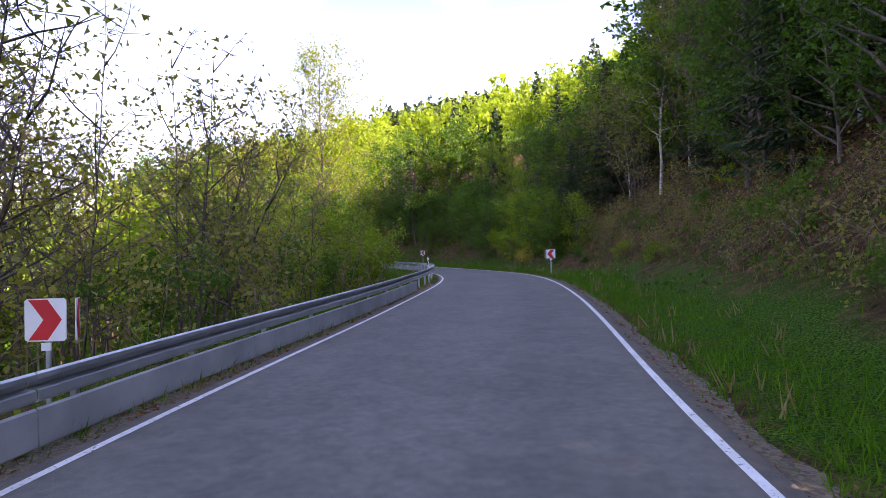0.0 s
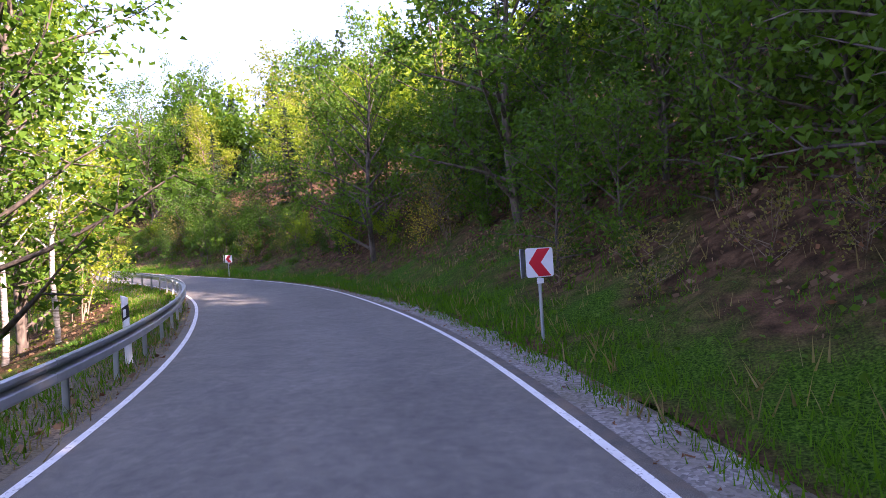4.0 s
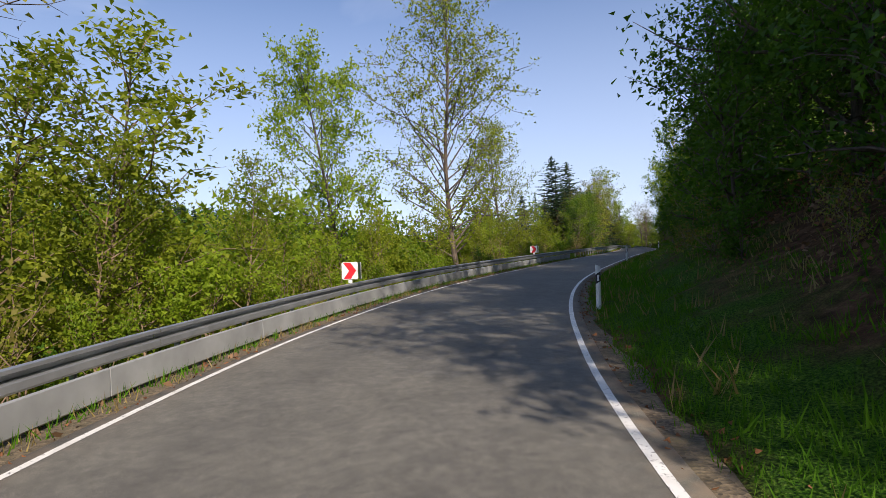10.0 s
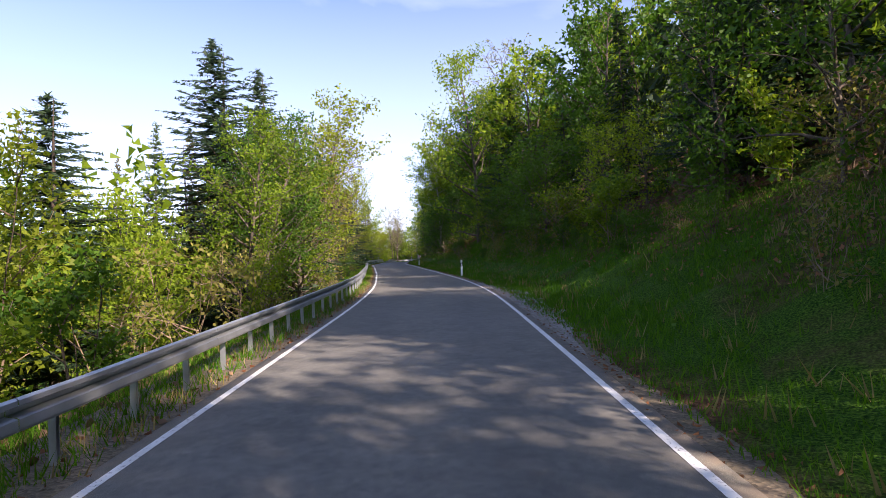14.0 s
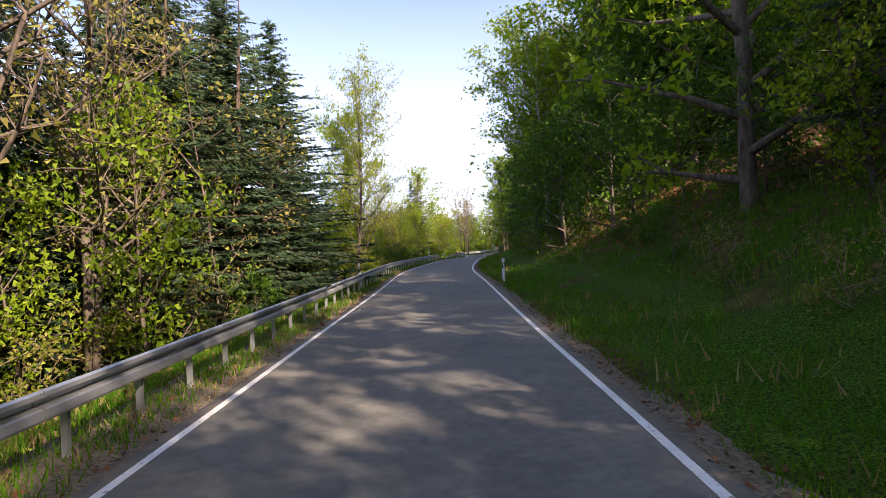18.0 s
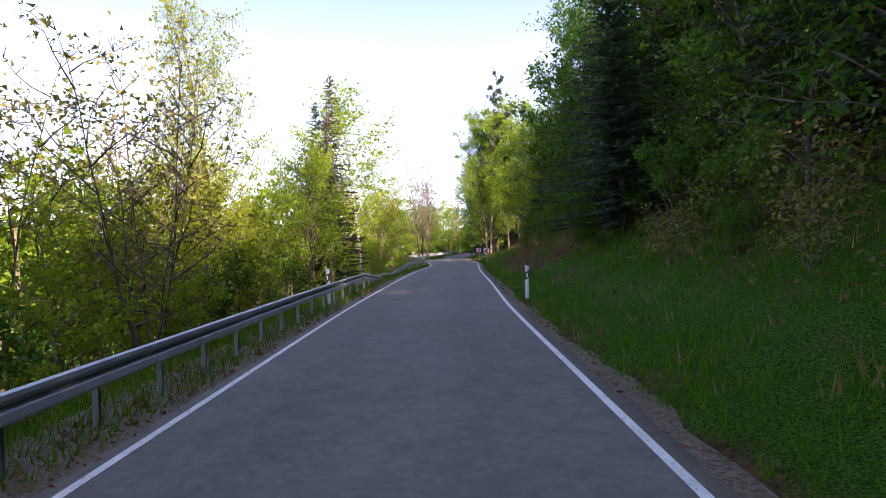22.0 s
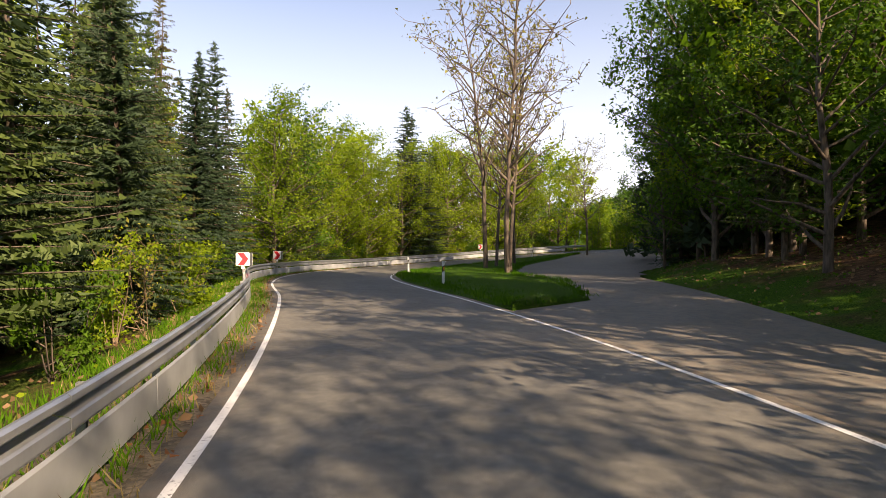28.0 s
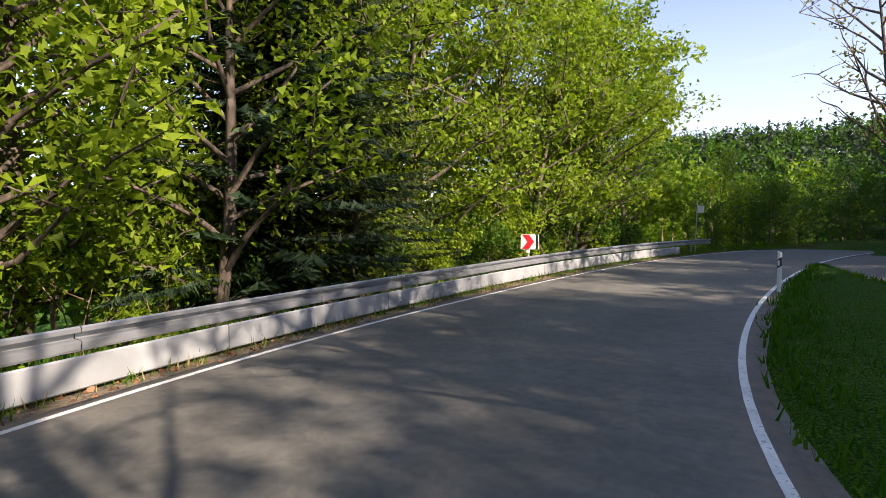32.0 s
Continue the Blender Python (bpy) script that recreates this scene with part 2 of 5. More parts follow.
def asphalt_material():
    m, nt, b = material("asphalt", 0.82)
    fine, mid, big = noise_at(nt, 140, 3), noise_at(nt, 9, 5), noise_at(nt, 0.35, 4)
    c = ramp(nt, fine, (0.3, (0.072, 0.070, 0.062)), (0.55, (0.136, 0.131, 0.114)), (0.75, (0.250, 0.238, 0.204)))
    c = mix(nt, 0.4, c, ramp(nt, mid, (0.3, (0.28, 0.28, 0.285)), (0.7, (0.70, 0.69, 0.67))), "OVERLAY")
    c = mix(nt, 0.5, c, ramp(nt, noise_at(nt, 2.3, 4, distort=0.4), (0.36, (0.38, 0.38, 0.385)), (0.64, (0.61, 0.605, 0.595))), "OVERLAY")
    c = mix(nt, 0.45, c, ramp(nt, big, (0.35, (0.40, 0.395, 0.39)), (0.65, (0.60, 0.60, 0.60))), "OVERLAY")
    track = attribute(nt, "track")
    c = mix(nt, track, c, mix(nt, 1.0, c, (0.80, 0.80, 0.82), "MULTIPLY"))
    dust = attribute(nt, "dust")
    worn = nt.nodes.new("ShaderNodeMath")
    worn.operation = "MULTIPLY"
    nt.links.new(dust, worn.inputs[0])
    nt.links.new(ramp(nt, noise_at(nt, 5, 5), (0.35, (0, 0, 0)), (0.65, (1, 1, 1))), worn.inputs[1])
    c = mix(nt, worn.outputs[0], c, (0.22, 0.17, 0.12))
    nt.links.new(c, b.inputs["Base Color"])
    bump(nt, b, fine, 0.35, 0.006)
    return m


def paint_material():
    m, nt, b = material("road_paint", 0.6)
    wear = ramp(nt, noise_at(nt, 26, 6, distort=0.6), (0.30, (0, 0, 0)), (0.42, (1, 1, 1)))
    dirt = noise_at(nt, 3, 4)
    white = ramp(nt, dirt, (0.3, (0.62, 0.61, 0.58)), (0.7, (0.78, 0.78, 0.76)))
    nt.links.new(mix(nt, wear, (0.20, 0.19, 0.185), white), b.inputs["Base Color"])
    bump(nt, b, noise_at(nt, 90, 3), 0.3, 0.004)
    return m


def ground_material():
    m, nt, b = material("forest_ground", 0.95)
    litter = attribute(nt, "litter")
    fine, mid, big = noise_at(nt, 30, 5), noise_at(nt, 3.2, 5, distort=0.5), noise_at(nt, 0.5, 4)
    grass = ramp(nt, fine, (0.34, (0.012, 0.036, 0.004)), (0.5, (0.042, 0.112, 0.007)), (0.66, (0.115, 0.21, 0.020)))
    soil = ramp(nt, mid, (0.25, (0.028, 0.018, 0.010)), (0.5, (0.105, 0.060, 0.033)), (0.8, (0.26, 0.150, 0.085)))
    soil = mix(nt, 0.5, soil, ramp(nt, fine, (0.3, (0.3, 0.3, 0.3)), (0.7, (0.7, 0.68, 0.64))), "OVERLAY")
    edge = nt.nodes.new("ShaderNodeMath")
    edge.operation = "ADD"
    nt.links.new(litter, edge.inputs[0])
    nt.links.new(ramp(nt, big, (0.3, (0, 0, 0)), (0.7, (0.5, 0.5, 0.5))), edge.inputs[1])
    cover = ramp(nt, edge.outputs[0], (0.45, (0, 0, 0)), (0.8, (1, 1, 1)))
    b.inputs["Specular IOR Level"].default_value = 0.08
    nt.links.new(mix(nt, cover, grass, soil), b.inputs["Base Color"])
    bump(nt, b, fine, 1.0, 0.12)
    return m


def gravel_material(name, dark, light):
    m, nt, b = material(name, 0.92)
    tc = nt.nodes.new("ShaderNodeNewGeometry")
    vor = node(nt, "ShaderNodeTexVoronoi", Scale=26.0)
    nt.links.new(tc.outputs["Position"], vor.inputs["Vector"])
    mid = noise_at(nt, 2.2, 5)
    c = ramp(nt, vor.outputs["Color"], (0.1, dark), (0.9, light))
    c = mix(nt, ramp(nt, mid, (0.4, (0, 0, 0)), (0.75, (0.75, 0.75, 0.75))), c, (0.10, 0.085, 0.045))
    nt.links.new(c, b.inputs["Base Color"])
    bump(nt, b, vor.outputs["Distance"], 0.6, 0.02)
    return m


def leaf_material(name, dark, light, translucent=0.45, rough=0.55, gloss=0.22):
    m, nt, b = material(name, rough)
    info, geo = nt.nodes.new("ShaderNodeObjectInfo"), nt.nodes.new("ShaderNodeNewGeometry")
    add = nt.nodes.new("ShaderNodeMath")
    add.operation = "MULTIPLY_ADD"
    nt.links.new(geo.outputs["Random Per Island"], add.inputs[0])
    add.inputs[1].default_value = 0.6
    half_r = nt.nodes.new("ShaderNodeMath")
    half_r.operation = "MULTIPLY"
    half_r.inputs[1].default_value = 0.4
    nt.links.new(info.outputs["Random"], half_r.inputs[0])
    nt.links.new(half_r.outputs[0], add.inputs[2])
    c = ramp(nt, add.outputs[0], (0.05, dark), (0.95, light))
    nt.links.new(c, b.inputs["Base Color"])
    b.inputs["Specular IOR Level"].default_value = gloss
    t = nt.nodes.new("ShaderNodeBsdfTranslucent")
    nt.links.new(mix(nt, 1.0, c, (1.25, 1.3, 0.6), "MULTIPLY"), t.inputs[0])
    ms = nt.nodes.new("ShaderNodeMixShader")
    ms.inputs[0].default_value = translucent
    out = nt.nodes["Material Output"]
    nt.links.new(b.outputs[0], ms.inputs[1])
    nt.links.new(t.outputs[0], ms.inputs[2])
    nt.links.new(ms.outputs[0], out.inputs[0])
    return m


def bark_material(name, dark, light, bands=False):
    m, nt, b = material(name, 0.9)
    n = noise_at(nt, 9, 5, stretch=(1, 1, 0.25) if not bands else (0.35, 0.35, 2.2), distort=0.4)
    nt.links.new(ramp(nt, n, (0.32, dark), (0.62, light)), b.inputs["Base Color"])
    bump(nt, b, n, 0.6, 0.02)
    return m


ASPHALT = asphalt_material()
PAINT = paint_material()
GROUND = ground_material()
GRAVEL = gravel_material("shoulder_gravel", (0.10, 0.09, 0.08), (0.30, 0.28, 0.255))
DIRT = gravel_material("verge_dirt", (0.052, 0.040, 0.026), (0.19, 0.145, 0.095))
ZINC = plain("galvanised_steel", (0.44, 0.46, 0.48), 0.42, 0.75, 0.16, 2.5)
ZINC_DULL = plain("weathered_zinc_sheet", (0.36, 0.375, 0.385), 0.6, 0.4, 0.2, 1.5)
WHITE = plain("white_plastic", (0.74, 0.75, 0.74), 0.5, 0, 0.08, 4)
BLACK = plain("black_plastic", (0.02, 0.02, 0.022), 0.5)
SIGN_WHITE = plain("reflective_white", (0.78, 0.78, 0.77), 0.45, 0, 0.05, 3)
SIGN_RED = plain("reflective_red", (0.62, 0.02, 0.03), 0.45, 0, 0.1, 3)
SIGN_BACK = plain("bare_aluminium", (0.34, 0.35, 0.37), 0.5, 0.5, 0.1, 3)
AMBER = plain("amber_reflector", (0.75, 0.30, 0.03), 0.3)
SAND = gravel_material("sandy_soil", (0.13, 0.10, 0.065), (0.31, 0.25, 0.175))
GREY_POST = plain("grey_post_steel", (0.42, 0.44, 0.45), 0.45, 0.6, 0.1, 5)
BARK = bark_material("grey_brown_bark", (0.035, 0.027, 0.020), (0.13, 0.10, 0.075))
BARK_PALE = bark_material("pale_birch_bark", (0.13, 0.10, 0.08), (0.50, 0.46, 0.40), True)
BARK_TAN = bark_material("tan_bark", (0.09, 0.062, 0.038), (0.25, 0.18, 0.115))
BARK_DARK = bark_material("dark_conifer_bark", (0.03, 0.022, 0.017), (0.115, 0.082, 0.06))
LEAF_FRESH = leaf_material("fresh_leaves", (0.085, 0.150, 0.006), (0.27, 0.36, 0.014), 0.5)
LEAF_MID = leaf_material("green_leaves", (0.026, 0.075, 0.005), (0.100, 0.195, 0.012), 0.42)
LEAF_YELLOW = leaf_material("yellow_green_leaves", (0.12, 0.160, 0.008), (0.29, 0.335, 0.020), 0.5)
LEAF_BUD = leaf_material("budding_leaves", (0.13, 0.11, 0.030), (0.27, 0.26, 0.05), 0.4)
NEEDLES = leaf_material("dark_needles", (0.014, 0.032, 0.016), (0.045, 0.075, 0.032), 0.15, 0.6)
NEEDLES_FRESH = leaf_material("fresh_needles", (0.030, 0.055, 0.014), (0.095, 0.135, 0.034), 0.25, 0.6)
GRASS = leaf_material("grass_blades", (0.024, 0.090, 0.004), (0.110, 0.235, 0.012), 0.42, 0.8, 0.06)
GRASS_DRY = leaf_material("dry_grass_blades", (0.16, 0.12, 0.045), (0.34, 0.27, 0.11), 0.3)
RUST = leaf_material("reddish_needle_litter", (0.11, 0.045, 0.02), (0.30, 0.145, 0.07), 0.1, 0.85)
OLIVE = leaf_material("olive_needles", (0.035, 0.036, 0.014), (0.10, 0.095, 0.032), 0.2, 0.65)
LITTER = leaf_material("dead_leaves", (0.09, 0.05, 0.026), (0.30, 0.19, 0.11), 0.15, 0.8)
FLOWER = plain("white_petals", (0.75, 0.76, 0.70), 0.7)
BROOM = leaf_material("yellow_blossom", (0.42, 0.34, 0.02), (0.62, 0.50, 0.04), 0.3)
WOODS_DARK = leaf_material("far_conifers", (0.012, 0.026, 0.014), (0.04, 0.06, 0.028), 0.1)


# ---------------------------------------------------------------- building aids
def mesh_of(name, verts, faces, mats, smooth=False, slots=None):
    me = bpy.data.meshes.new(name)
    me.from_pydata(np.asarray(verts, float).tolist(), [], [list(map(int, f)) for f in faces])
    for m in mats if isinstance(mats, (list, tuple)) else [mats]:
        me.materials.append(m)
    if slots is not None:
        me.polygons.foreach_set("material_index", np.asarray(slots, np.int32))
    if smooth:
        me.polygons.foreach_set("use_smooth", np.ones(len(me.polygons), bool))
    me.update()
    return me


def quads_mesh(name, v, mat, slots=None):
    """v: n x k x 3, one face of k corners each."""
    v = np.asarray(v, np.float32)
    n, k = v.shape[:2]
    me = bpy.data.meshes.new(name)
    me.vertices.add(n * k)
    me.vertices.foreach_set("co", v.reshape(-1))
    me.loops.add(n * k)
    me.loops.foreach_set("vertex_index", np.arange(n * k, dtype=np.int32))
    me.polygons.add(n)
    me.polygons.foreach_set("loop_start", np.arange(0, n * k, k, dtype=np.int32))
    for m in mat if isinstance(mat, (list, tuple)) else [mat]:
        me.materials.append(m)
    if slots is not None:
        me.polygons.foreach_set("material_index", np.asarray(slots, np.int32))
    me.update(calc_edges=True)
    return me


def put(name, mesh, parent=None, m=None, label="", category="", group="", kind=""):
    ob = new(name, mesh)
    if parent is not None:
        ob.parent = parent
    if m is not None:
        ob.matrix_basis = m
    return tagged(ob, label, category, group, kind)


def part(name, bm, mat, parent, label=""):
    me = bpy.data.meshes.new(name)
    bm.to_mesh(me)
    bm.free()
    me.materials.append(mat)
    return put(name, me, parent, label=label)


def sweep(name, stations, section, mat, closed=False, lat0=None, smooth=False, caps=True):
    """A section (lateral, height) drawn along road stations; lat0 gives the lateral place at each station."""
    st = np.asarray(stations, float)
    lat0 = np.zeros(len(st)) if lat0 is None else np.broadcast_to(lat0, len(st))
    n, k = len(st), len(section)
    v = np.concatenate([on_road(st, lat0 + a, h) [:, None] for a, h in section], 1).reshape(-1, 3)
    faces = []
    for i in range(n - 1):
        for j in range(k if closed else k - 1):
            a, b = i * k + j, i * k + (j + 1) % k
            faces.append((a, b, b + k, a + k))
    if closed and caps:
        faces += [tuple(range(k)), tuple(range((n - 1) * k, n * k))[::-1]]
    return mesh_of(name, v, faces, mat, smooth)


# ---------------------------------------------------------------- ground
def build_ground():
    def axis(lo, hi, fine_lo, fine_hi, d):
        inner = np.arange(fine_lo, fine_hi, d)
        far = np.cumsum(d * 1.28 ** np.arange(1, 22))
        far = np.append(far[far < 700], (1200, 3000))
        return np.concatenate([fine_lo - far[::-1], inner, fine_hi - d + far])
    gx = axis(0, 0, RX.min() - 22, RX.max() + 30, 1.9)
    gy = axis(0, 0, RY.min() - 10, RY.max() + 30, 1.9)
    X, Y = np.meshgrid(gx, gy)
    x, y = X.ravel(), Y.ravel()
    s, l = to_road(x, y)
    rel = relief(s, l, x, y)
    out = np.hypot(np.maximum(0, np.maximum(x - RX.max() - 250, RX.min() - 250 - x)), np.maximum(0, np.maximum(y - RY.max() - 250, RY.min() - 250 - y)))
    z = np.interp(s, S, RZ) + rel + far_hill(x, y) - np.clip(out * 0.12, 0, 60)
    nx, ny = len(gx), len(gy)
    i = (np.arange(ny - 1)[:, None] * nx + np.arange(nx - 1)).ravel()
    me = mesh_of("ground", np.stack([x, y, z], 1), np.stack([i, i + 1, i + nx + 1, i + nx], 1), GROUND, True)
    u, e = l - edge_r(s), -l - half(s)
    broad = np.interp(s, (150, 168, 296, 310), (1.0, 1.9, 1.9, 1.0))      # the grassy foot of the bank is wider along the straight
    lit = np.where(l > 0, np.interp(u / broad, (0, 1.8, 3.6, 8, 36, 60), (0.05, 0.15, 0.6, 0.75, 0.6, 0.0)), np.interp(e, (0, 2, 6, 12), (0.3, 0.35, 0.4, 0.05)))
    lit += 0.22 * wave(x * 0.6, y * 0.6, 4.0)
    lit += np.where((l > 0) & (u < 14), np.interp(s, (314, 326, 345, 352), (0, 0.7, 0.7, 0)), 0)
    brown = np.interp(s, (238, 244, 266, 272, 293, 299, 316), (0, 0.5, 0.5, 0, 0, 0.4, 0.45)) * np.clip((u - np.interp(s, (270, 295), (3.6, 1.2))) / 1.2, 0, 1) * np.interp(u, (9, 12), (1, 0))
    lit += np.where((l > 0) & (s < 320), brown, 0)
    isl = (s > 358) & (s < 425) & (l > 0) & (l < 11)
    lit[isl] = 0.0
    at = me.attributes.new("litter", "FLOAT", "POINT")
    at.data.foreach_set("value", np.clip(lit, 0, 1).astype(np.float32))
    put("ground", me, label="sloping forest ground of grass, soil and dead leaves", category="ground", kind="structure")


build_ground()


# ---------------------------------------------------------------- road
ROAD_S = np.arange(-70, 505, 1.05)


def build_road():
    h = half(ROAD_S)
    lats = np.linspace(-1, 1, 17)
    n, k = len(ROAD_S), len(lats)
    over = 0.22
    L = lats[None, :] * (h[:, None] + over)
    crown = -0.0
    v = np.stack([on_road(ROAD_S, L[:, j], crown) for j in range(k)], 1).reshape(-1, 3)
    i = (np.arange(n - 1)[:, None] * k + np.arange(k - 1)).ravel()
    f = [tuple(q) for q in np.stack([i, i + 1, i + k + 1, i + k], 1)]
    base = len(v)
    rim = np.concatenate([on_road(ROAD_S, L[:, 0] - 0.05, -0.3), on_road(ROAD_S, L[:, -1] + 0.05, -0.3)])
    v = np.concatenate([v, rim])
    for q in range(n - 1):
        f.append((base + q, q * k, (q + 1) * k, base + q + 1))
        f.append((q * k + k - 1, base + n + q, base + n + q + 1, (q + 1) * k + k - 1))
    me = mesh_of("road", v, f, ASPHALT, True)
    tr = np.zeros(len(v), np.float32)
    du = np.zeros(len(v), np.float32)
    flat = np.repeat(lats[None], n, 0).ravel()
    tr[:base] = np.exp(-((np.abs(flat) - 0.42) / 0.16) ** 2) * 0.6
    du[:base] = np.interp(np.abs(flat), (0.86, 0.97), (0, 0.8))
    for nm, arr in (("track", tr), ("dust", du)):
        me.attributes.new(nm, "FLOAT", "POINT").data.foreach_set("value", arr)
    put("road", me, label="narrow grey asphalt mountain road without centre line", category="road", kind="structure")
    # edge lines
    for side, label in ((-1, "worn white edge line along the guardrail side"), (1, "worn white edge line along the hillside verge")):
        st = ROAD_S
        if side > 0:
            st = ROAD_S[ROAD_S < 346.5]
        me = sweep("edge_line", st, ((-0.048, 0.005), (0.048, 0.005)), PAINT, lat0=side * half(st))
        put("edge_line", me, label=label, category="road marking", kind="structure")
    st = ROAD_S[(ROAD_S > 346) & (ROAD_S < 480)]
    me = sweep("edge_line", st, ((-0.048, 0.005), (0.048, 0.005)), PAINT, lat0=half(st))
    put("edge_line", me, label="worn white edge line round the grass island", category="road marking", kind="structure")
    # shoulders
    st = ROAD_S[ROAD_S < 346]
    me = sweep("verge", st, ((0.16, -0.014), (0.55, -0.03), (0.95, -0.035), (1.1, -0.2)), DIRT, lat0=half(st), smooth=True)
    put("litter_shoulder", me, label="strip of brown soil and debris beside the asphalt", category="shoulder", kind="structure")
    for a0, a1, wide in ((42, 70, 0.75), (186, 206, 1.05), (316, 346, 0.5)):
        st2 = np.arange(a0, a1, 0.7)
        w = np.interp(st2, (a0, a0 + 6, a1 - 7, a1), (0.05, 0.85, 1.0, 0.05)) * wide * (1 + 0.15 * np.sin(st2 * 2.1) + 0.1 * np.sin(st2 * 5.3))
        v = np.stack([on_road(st2, half(st2) + 0.17 + w * q, -0.006 - 0.006 * q) for q in (0, 0.5, 1)], 1).reshape(-1, 3)
        i = (np.arange(len(st2) - 1)[:, None] * 3 + np.arange(2)).ravel()
        me = mesh_of("gravel", v, np.stack([i, i + 1, i + 4, i + 3], 1), GRAVEL, True)
        put("gravel_shoulder", me, label="strip of crumbled grey gravel beside the asphalt", category="shoulder", kind="structure")
    me = sweep("verge", ROAD_S, ((-0.16, -0.012), (-0.5, -0.01), (-1.0, 0.0), (-1.5, -0.04), (-1.9, -0.25)), DIRT, lat0=-half(ROAD_S), smooth=True)
    put("dirt_shoulder", me, label="sandy brown dirt strip under the guardrail", category="shoulder", kind="structure")
    st = np.arange(-70, 346, 0.7)
    inner = 0.42 + 0.09 * np.sin(st * 0.9) + 0.08 * np.sin(st * 2.3 + 1) + 0.05 * np.sin(st * 4.7) + np.interp(st, (42, 48, 63, 70, 186, 192, 199, 206, 316, 322, 339, 346), (0, 0.55, 0.6, 0, 0, 0.85, 0.9, 0, 0, 0.3, 0.3, 0))
    cols = []
    for q, hh in ((0, -0.05), (0.12, 0.0), (0.4, 0.07), (0.65, 0.18), (0.85, 0.31), (1, 0.36)):
        cols.append(on_road(st, half(st) + inner + (3.1 - inner) * q, hh))
    v = np.stack(cols, 1).reshape(-1, 3)
    v[:, 2] += 0.02 * wave(v[:, 0] * 6, v[:, 1] * 6)
    i = (np.arange(len(st) - 1)[:, None] * 6 + np.arange(5)).ravel()
    me = mesh_of("verge", v, np.stack([i, i + 1, i + 7, i + 6], 1), GROUND, True)
    me.attributes.new("litter", "FLOAT", "POINT").data.foreach_set("value", np.clip(np.tile((0.55, 0.3, 0.05, 0.05, 0.1, 0.15), len(st)) + np.repeat(np.interp(st, (316, 328), (0, 0.8)), 6), 0, 1).astype(np.float32))
    put("grass_verge", me, label="strip of short grass between shoulder and bank", category="verge", kind="structure")
    # side road apron
    st = np.arange(343.5, 436, 1.05)
    far = np.maximum(apron_edge(st), half(st) + 0.1)
    rows_ = []
    for q in np.linspace(0, 1, 14):
        a = half(st) + 0.1
        rows_.append(on_road(st, a + (far - a) * q, -0.02))
    v = np.stack(rows_, 1).reshape(-1, 3)
    n, k = len(st), 14
    i = (np.arange(n - 1)[:, None] * k + np.arange(k - 1)).ravel()
    me = mesh_of("side_road", v, np.stack([i, i + 1, i + k + 1, i + k], 1), ASPHALT, True)
    me.attributes.new("dust", "FLOAT", "POINT").data.foreach_set("value", np.full(len(v), 0.45, np.float32))
    put("side_road", me, label="dusty grey asphalt of the side road junction", category="road", kind="structure")
    # gravel lay-by on the left
    st = np.arange(291, 316, 1.05)
    w = np.interp(st, (291, 296, 308, 316), (0.3, 2.2, 2.5, 0.3)) * (1 + 0.08 * np.sin(st * 1.9) + 0.06 * np.sin(st * 4.1))
    v = np.stack([on_road(st, -half(st) - 0.15 - w * q, 0.02 - 0.02 * q) for q in (0, .35, .7, 1)], 1).reshape(-1, 3)
    i = (np.arange(len(st) - 1)[:, None] * 4 + np.arange(3)).ravel()
    put("sandy_layby", mesh_of("layby", v, np.stack([i, i + 1, i + 5, i + 4], 1), SAND, True), label="sandy brown lay-by beside the road", category="lay-by", kind="structure")


build_road()


def island_edge(s):
    """Inner and outer edge of the grass island as distances from the centre line."""
    t = np.clip((np.asarray(s, float) - 360.5) / 60.0, 0, 1)
    inner = half(s) + 0.28
    outer = inner + np.interp(t, (0, 0.03, 0.16, 0.55, 0.85, 1), (0.0, 3.4, 7.2, 7.0, 3.5, 0.0))
    return inner, outer


def build_island():
    st = np.arange(360.5, 421, 0.9)
    a, b = island_edge(st)
    qs = (0, 0.04, 0.2, 0.5, 0.8, 0.96, 1)
    hs = (-0.05, 0.06, 0.16, 0.24, 0.18, 0.06, -0.06)
    v = np.stack([on_road(st, a + (b - a) * q, h) for q, h in zip(qs, hs)], 1).reshape(-1, 3)
    v[:, 2] += 0.04 * wave(v[:, 0] * 3, v[:, 1] * 3)
    k = len(qs)
    i = (np.arange(len(st) - 1)[:, None] * k + np.arange(k - 1)).ravel()
    put("grass_island", mesh_of("island", v, np.stack([i, i + 1, i + k + 1, i + k], 1), GROUND, True),
        label="low grassy traffic island with bare trees", category="island", kind="structure")


build_island()

# ---------------------------------------------------------------- guardrail
# one face of the double-ridged steel beam, seen from the road: (towards the valley, height)


RAIL_S = (-66, 0, 12, 40, 63, 86, 97, 107, 120, 133, 146, 160, 172, 183, 212, 227, 250, 273, 286, 331, 338, 352, 365, 371, 377, 388, 400, 415, 440)
RAIL_L = (-3.5, -3.35, -3.1, -2.95, -2.92, -3.15, -3.12, -3.22, -3.25, -3.4, -3.45, -3.45, -3.4, -3.0, -3.1, -3.1, -3.1, -3.05, -2.95, -3.1, -3.4, -3.58, -3.6, -3.8, -4.0, -3.95, -3.7, -3.85, -3.85)


def rail_lat(s):
    return np.interp(s, RAIL_S, RAIL_L)


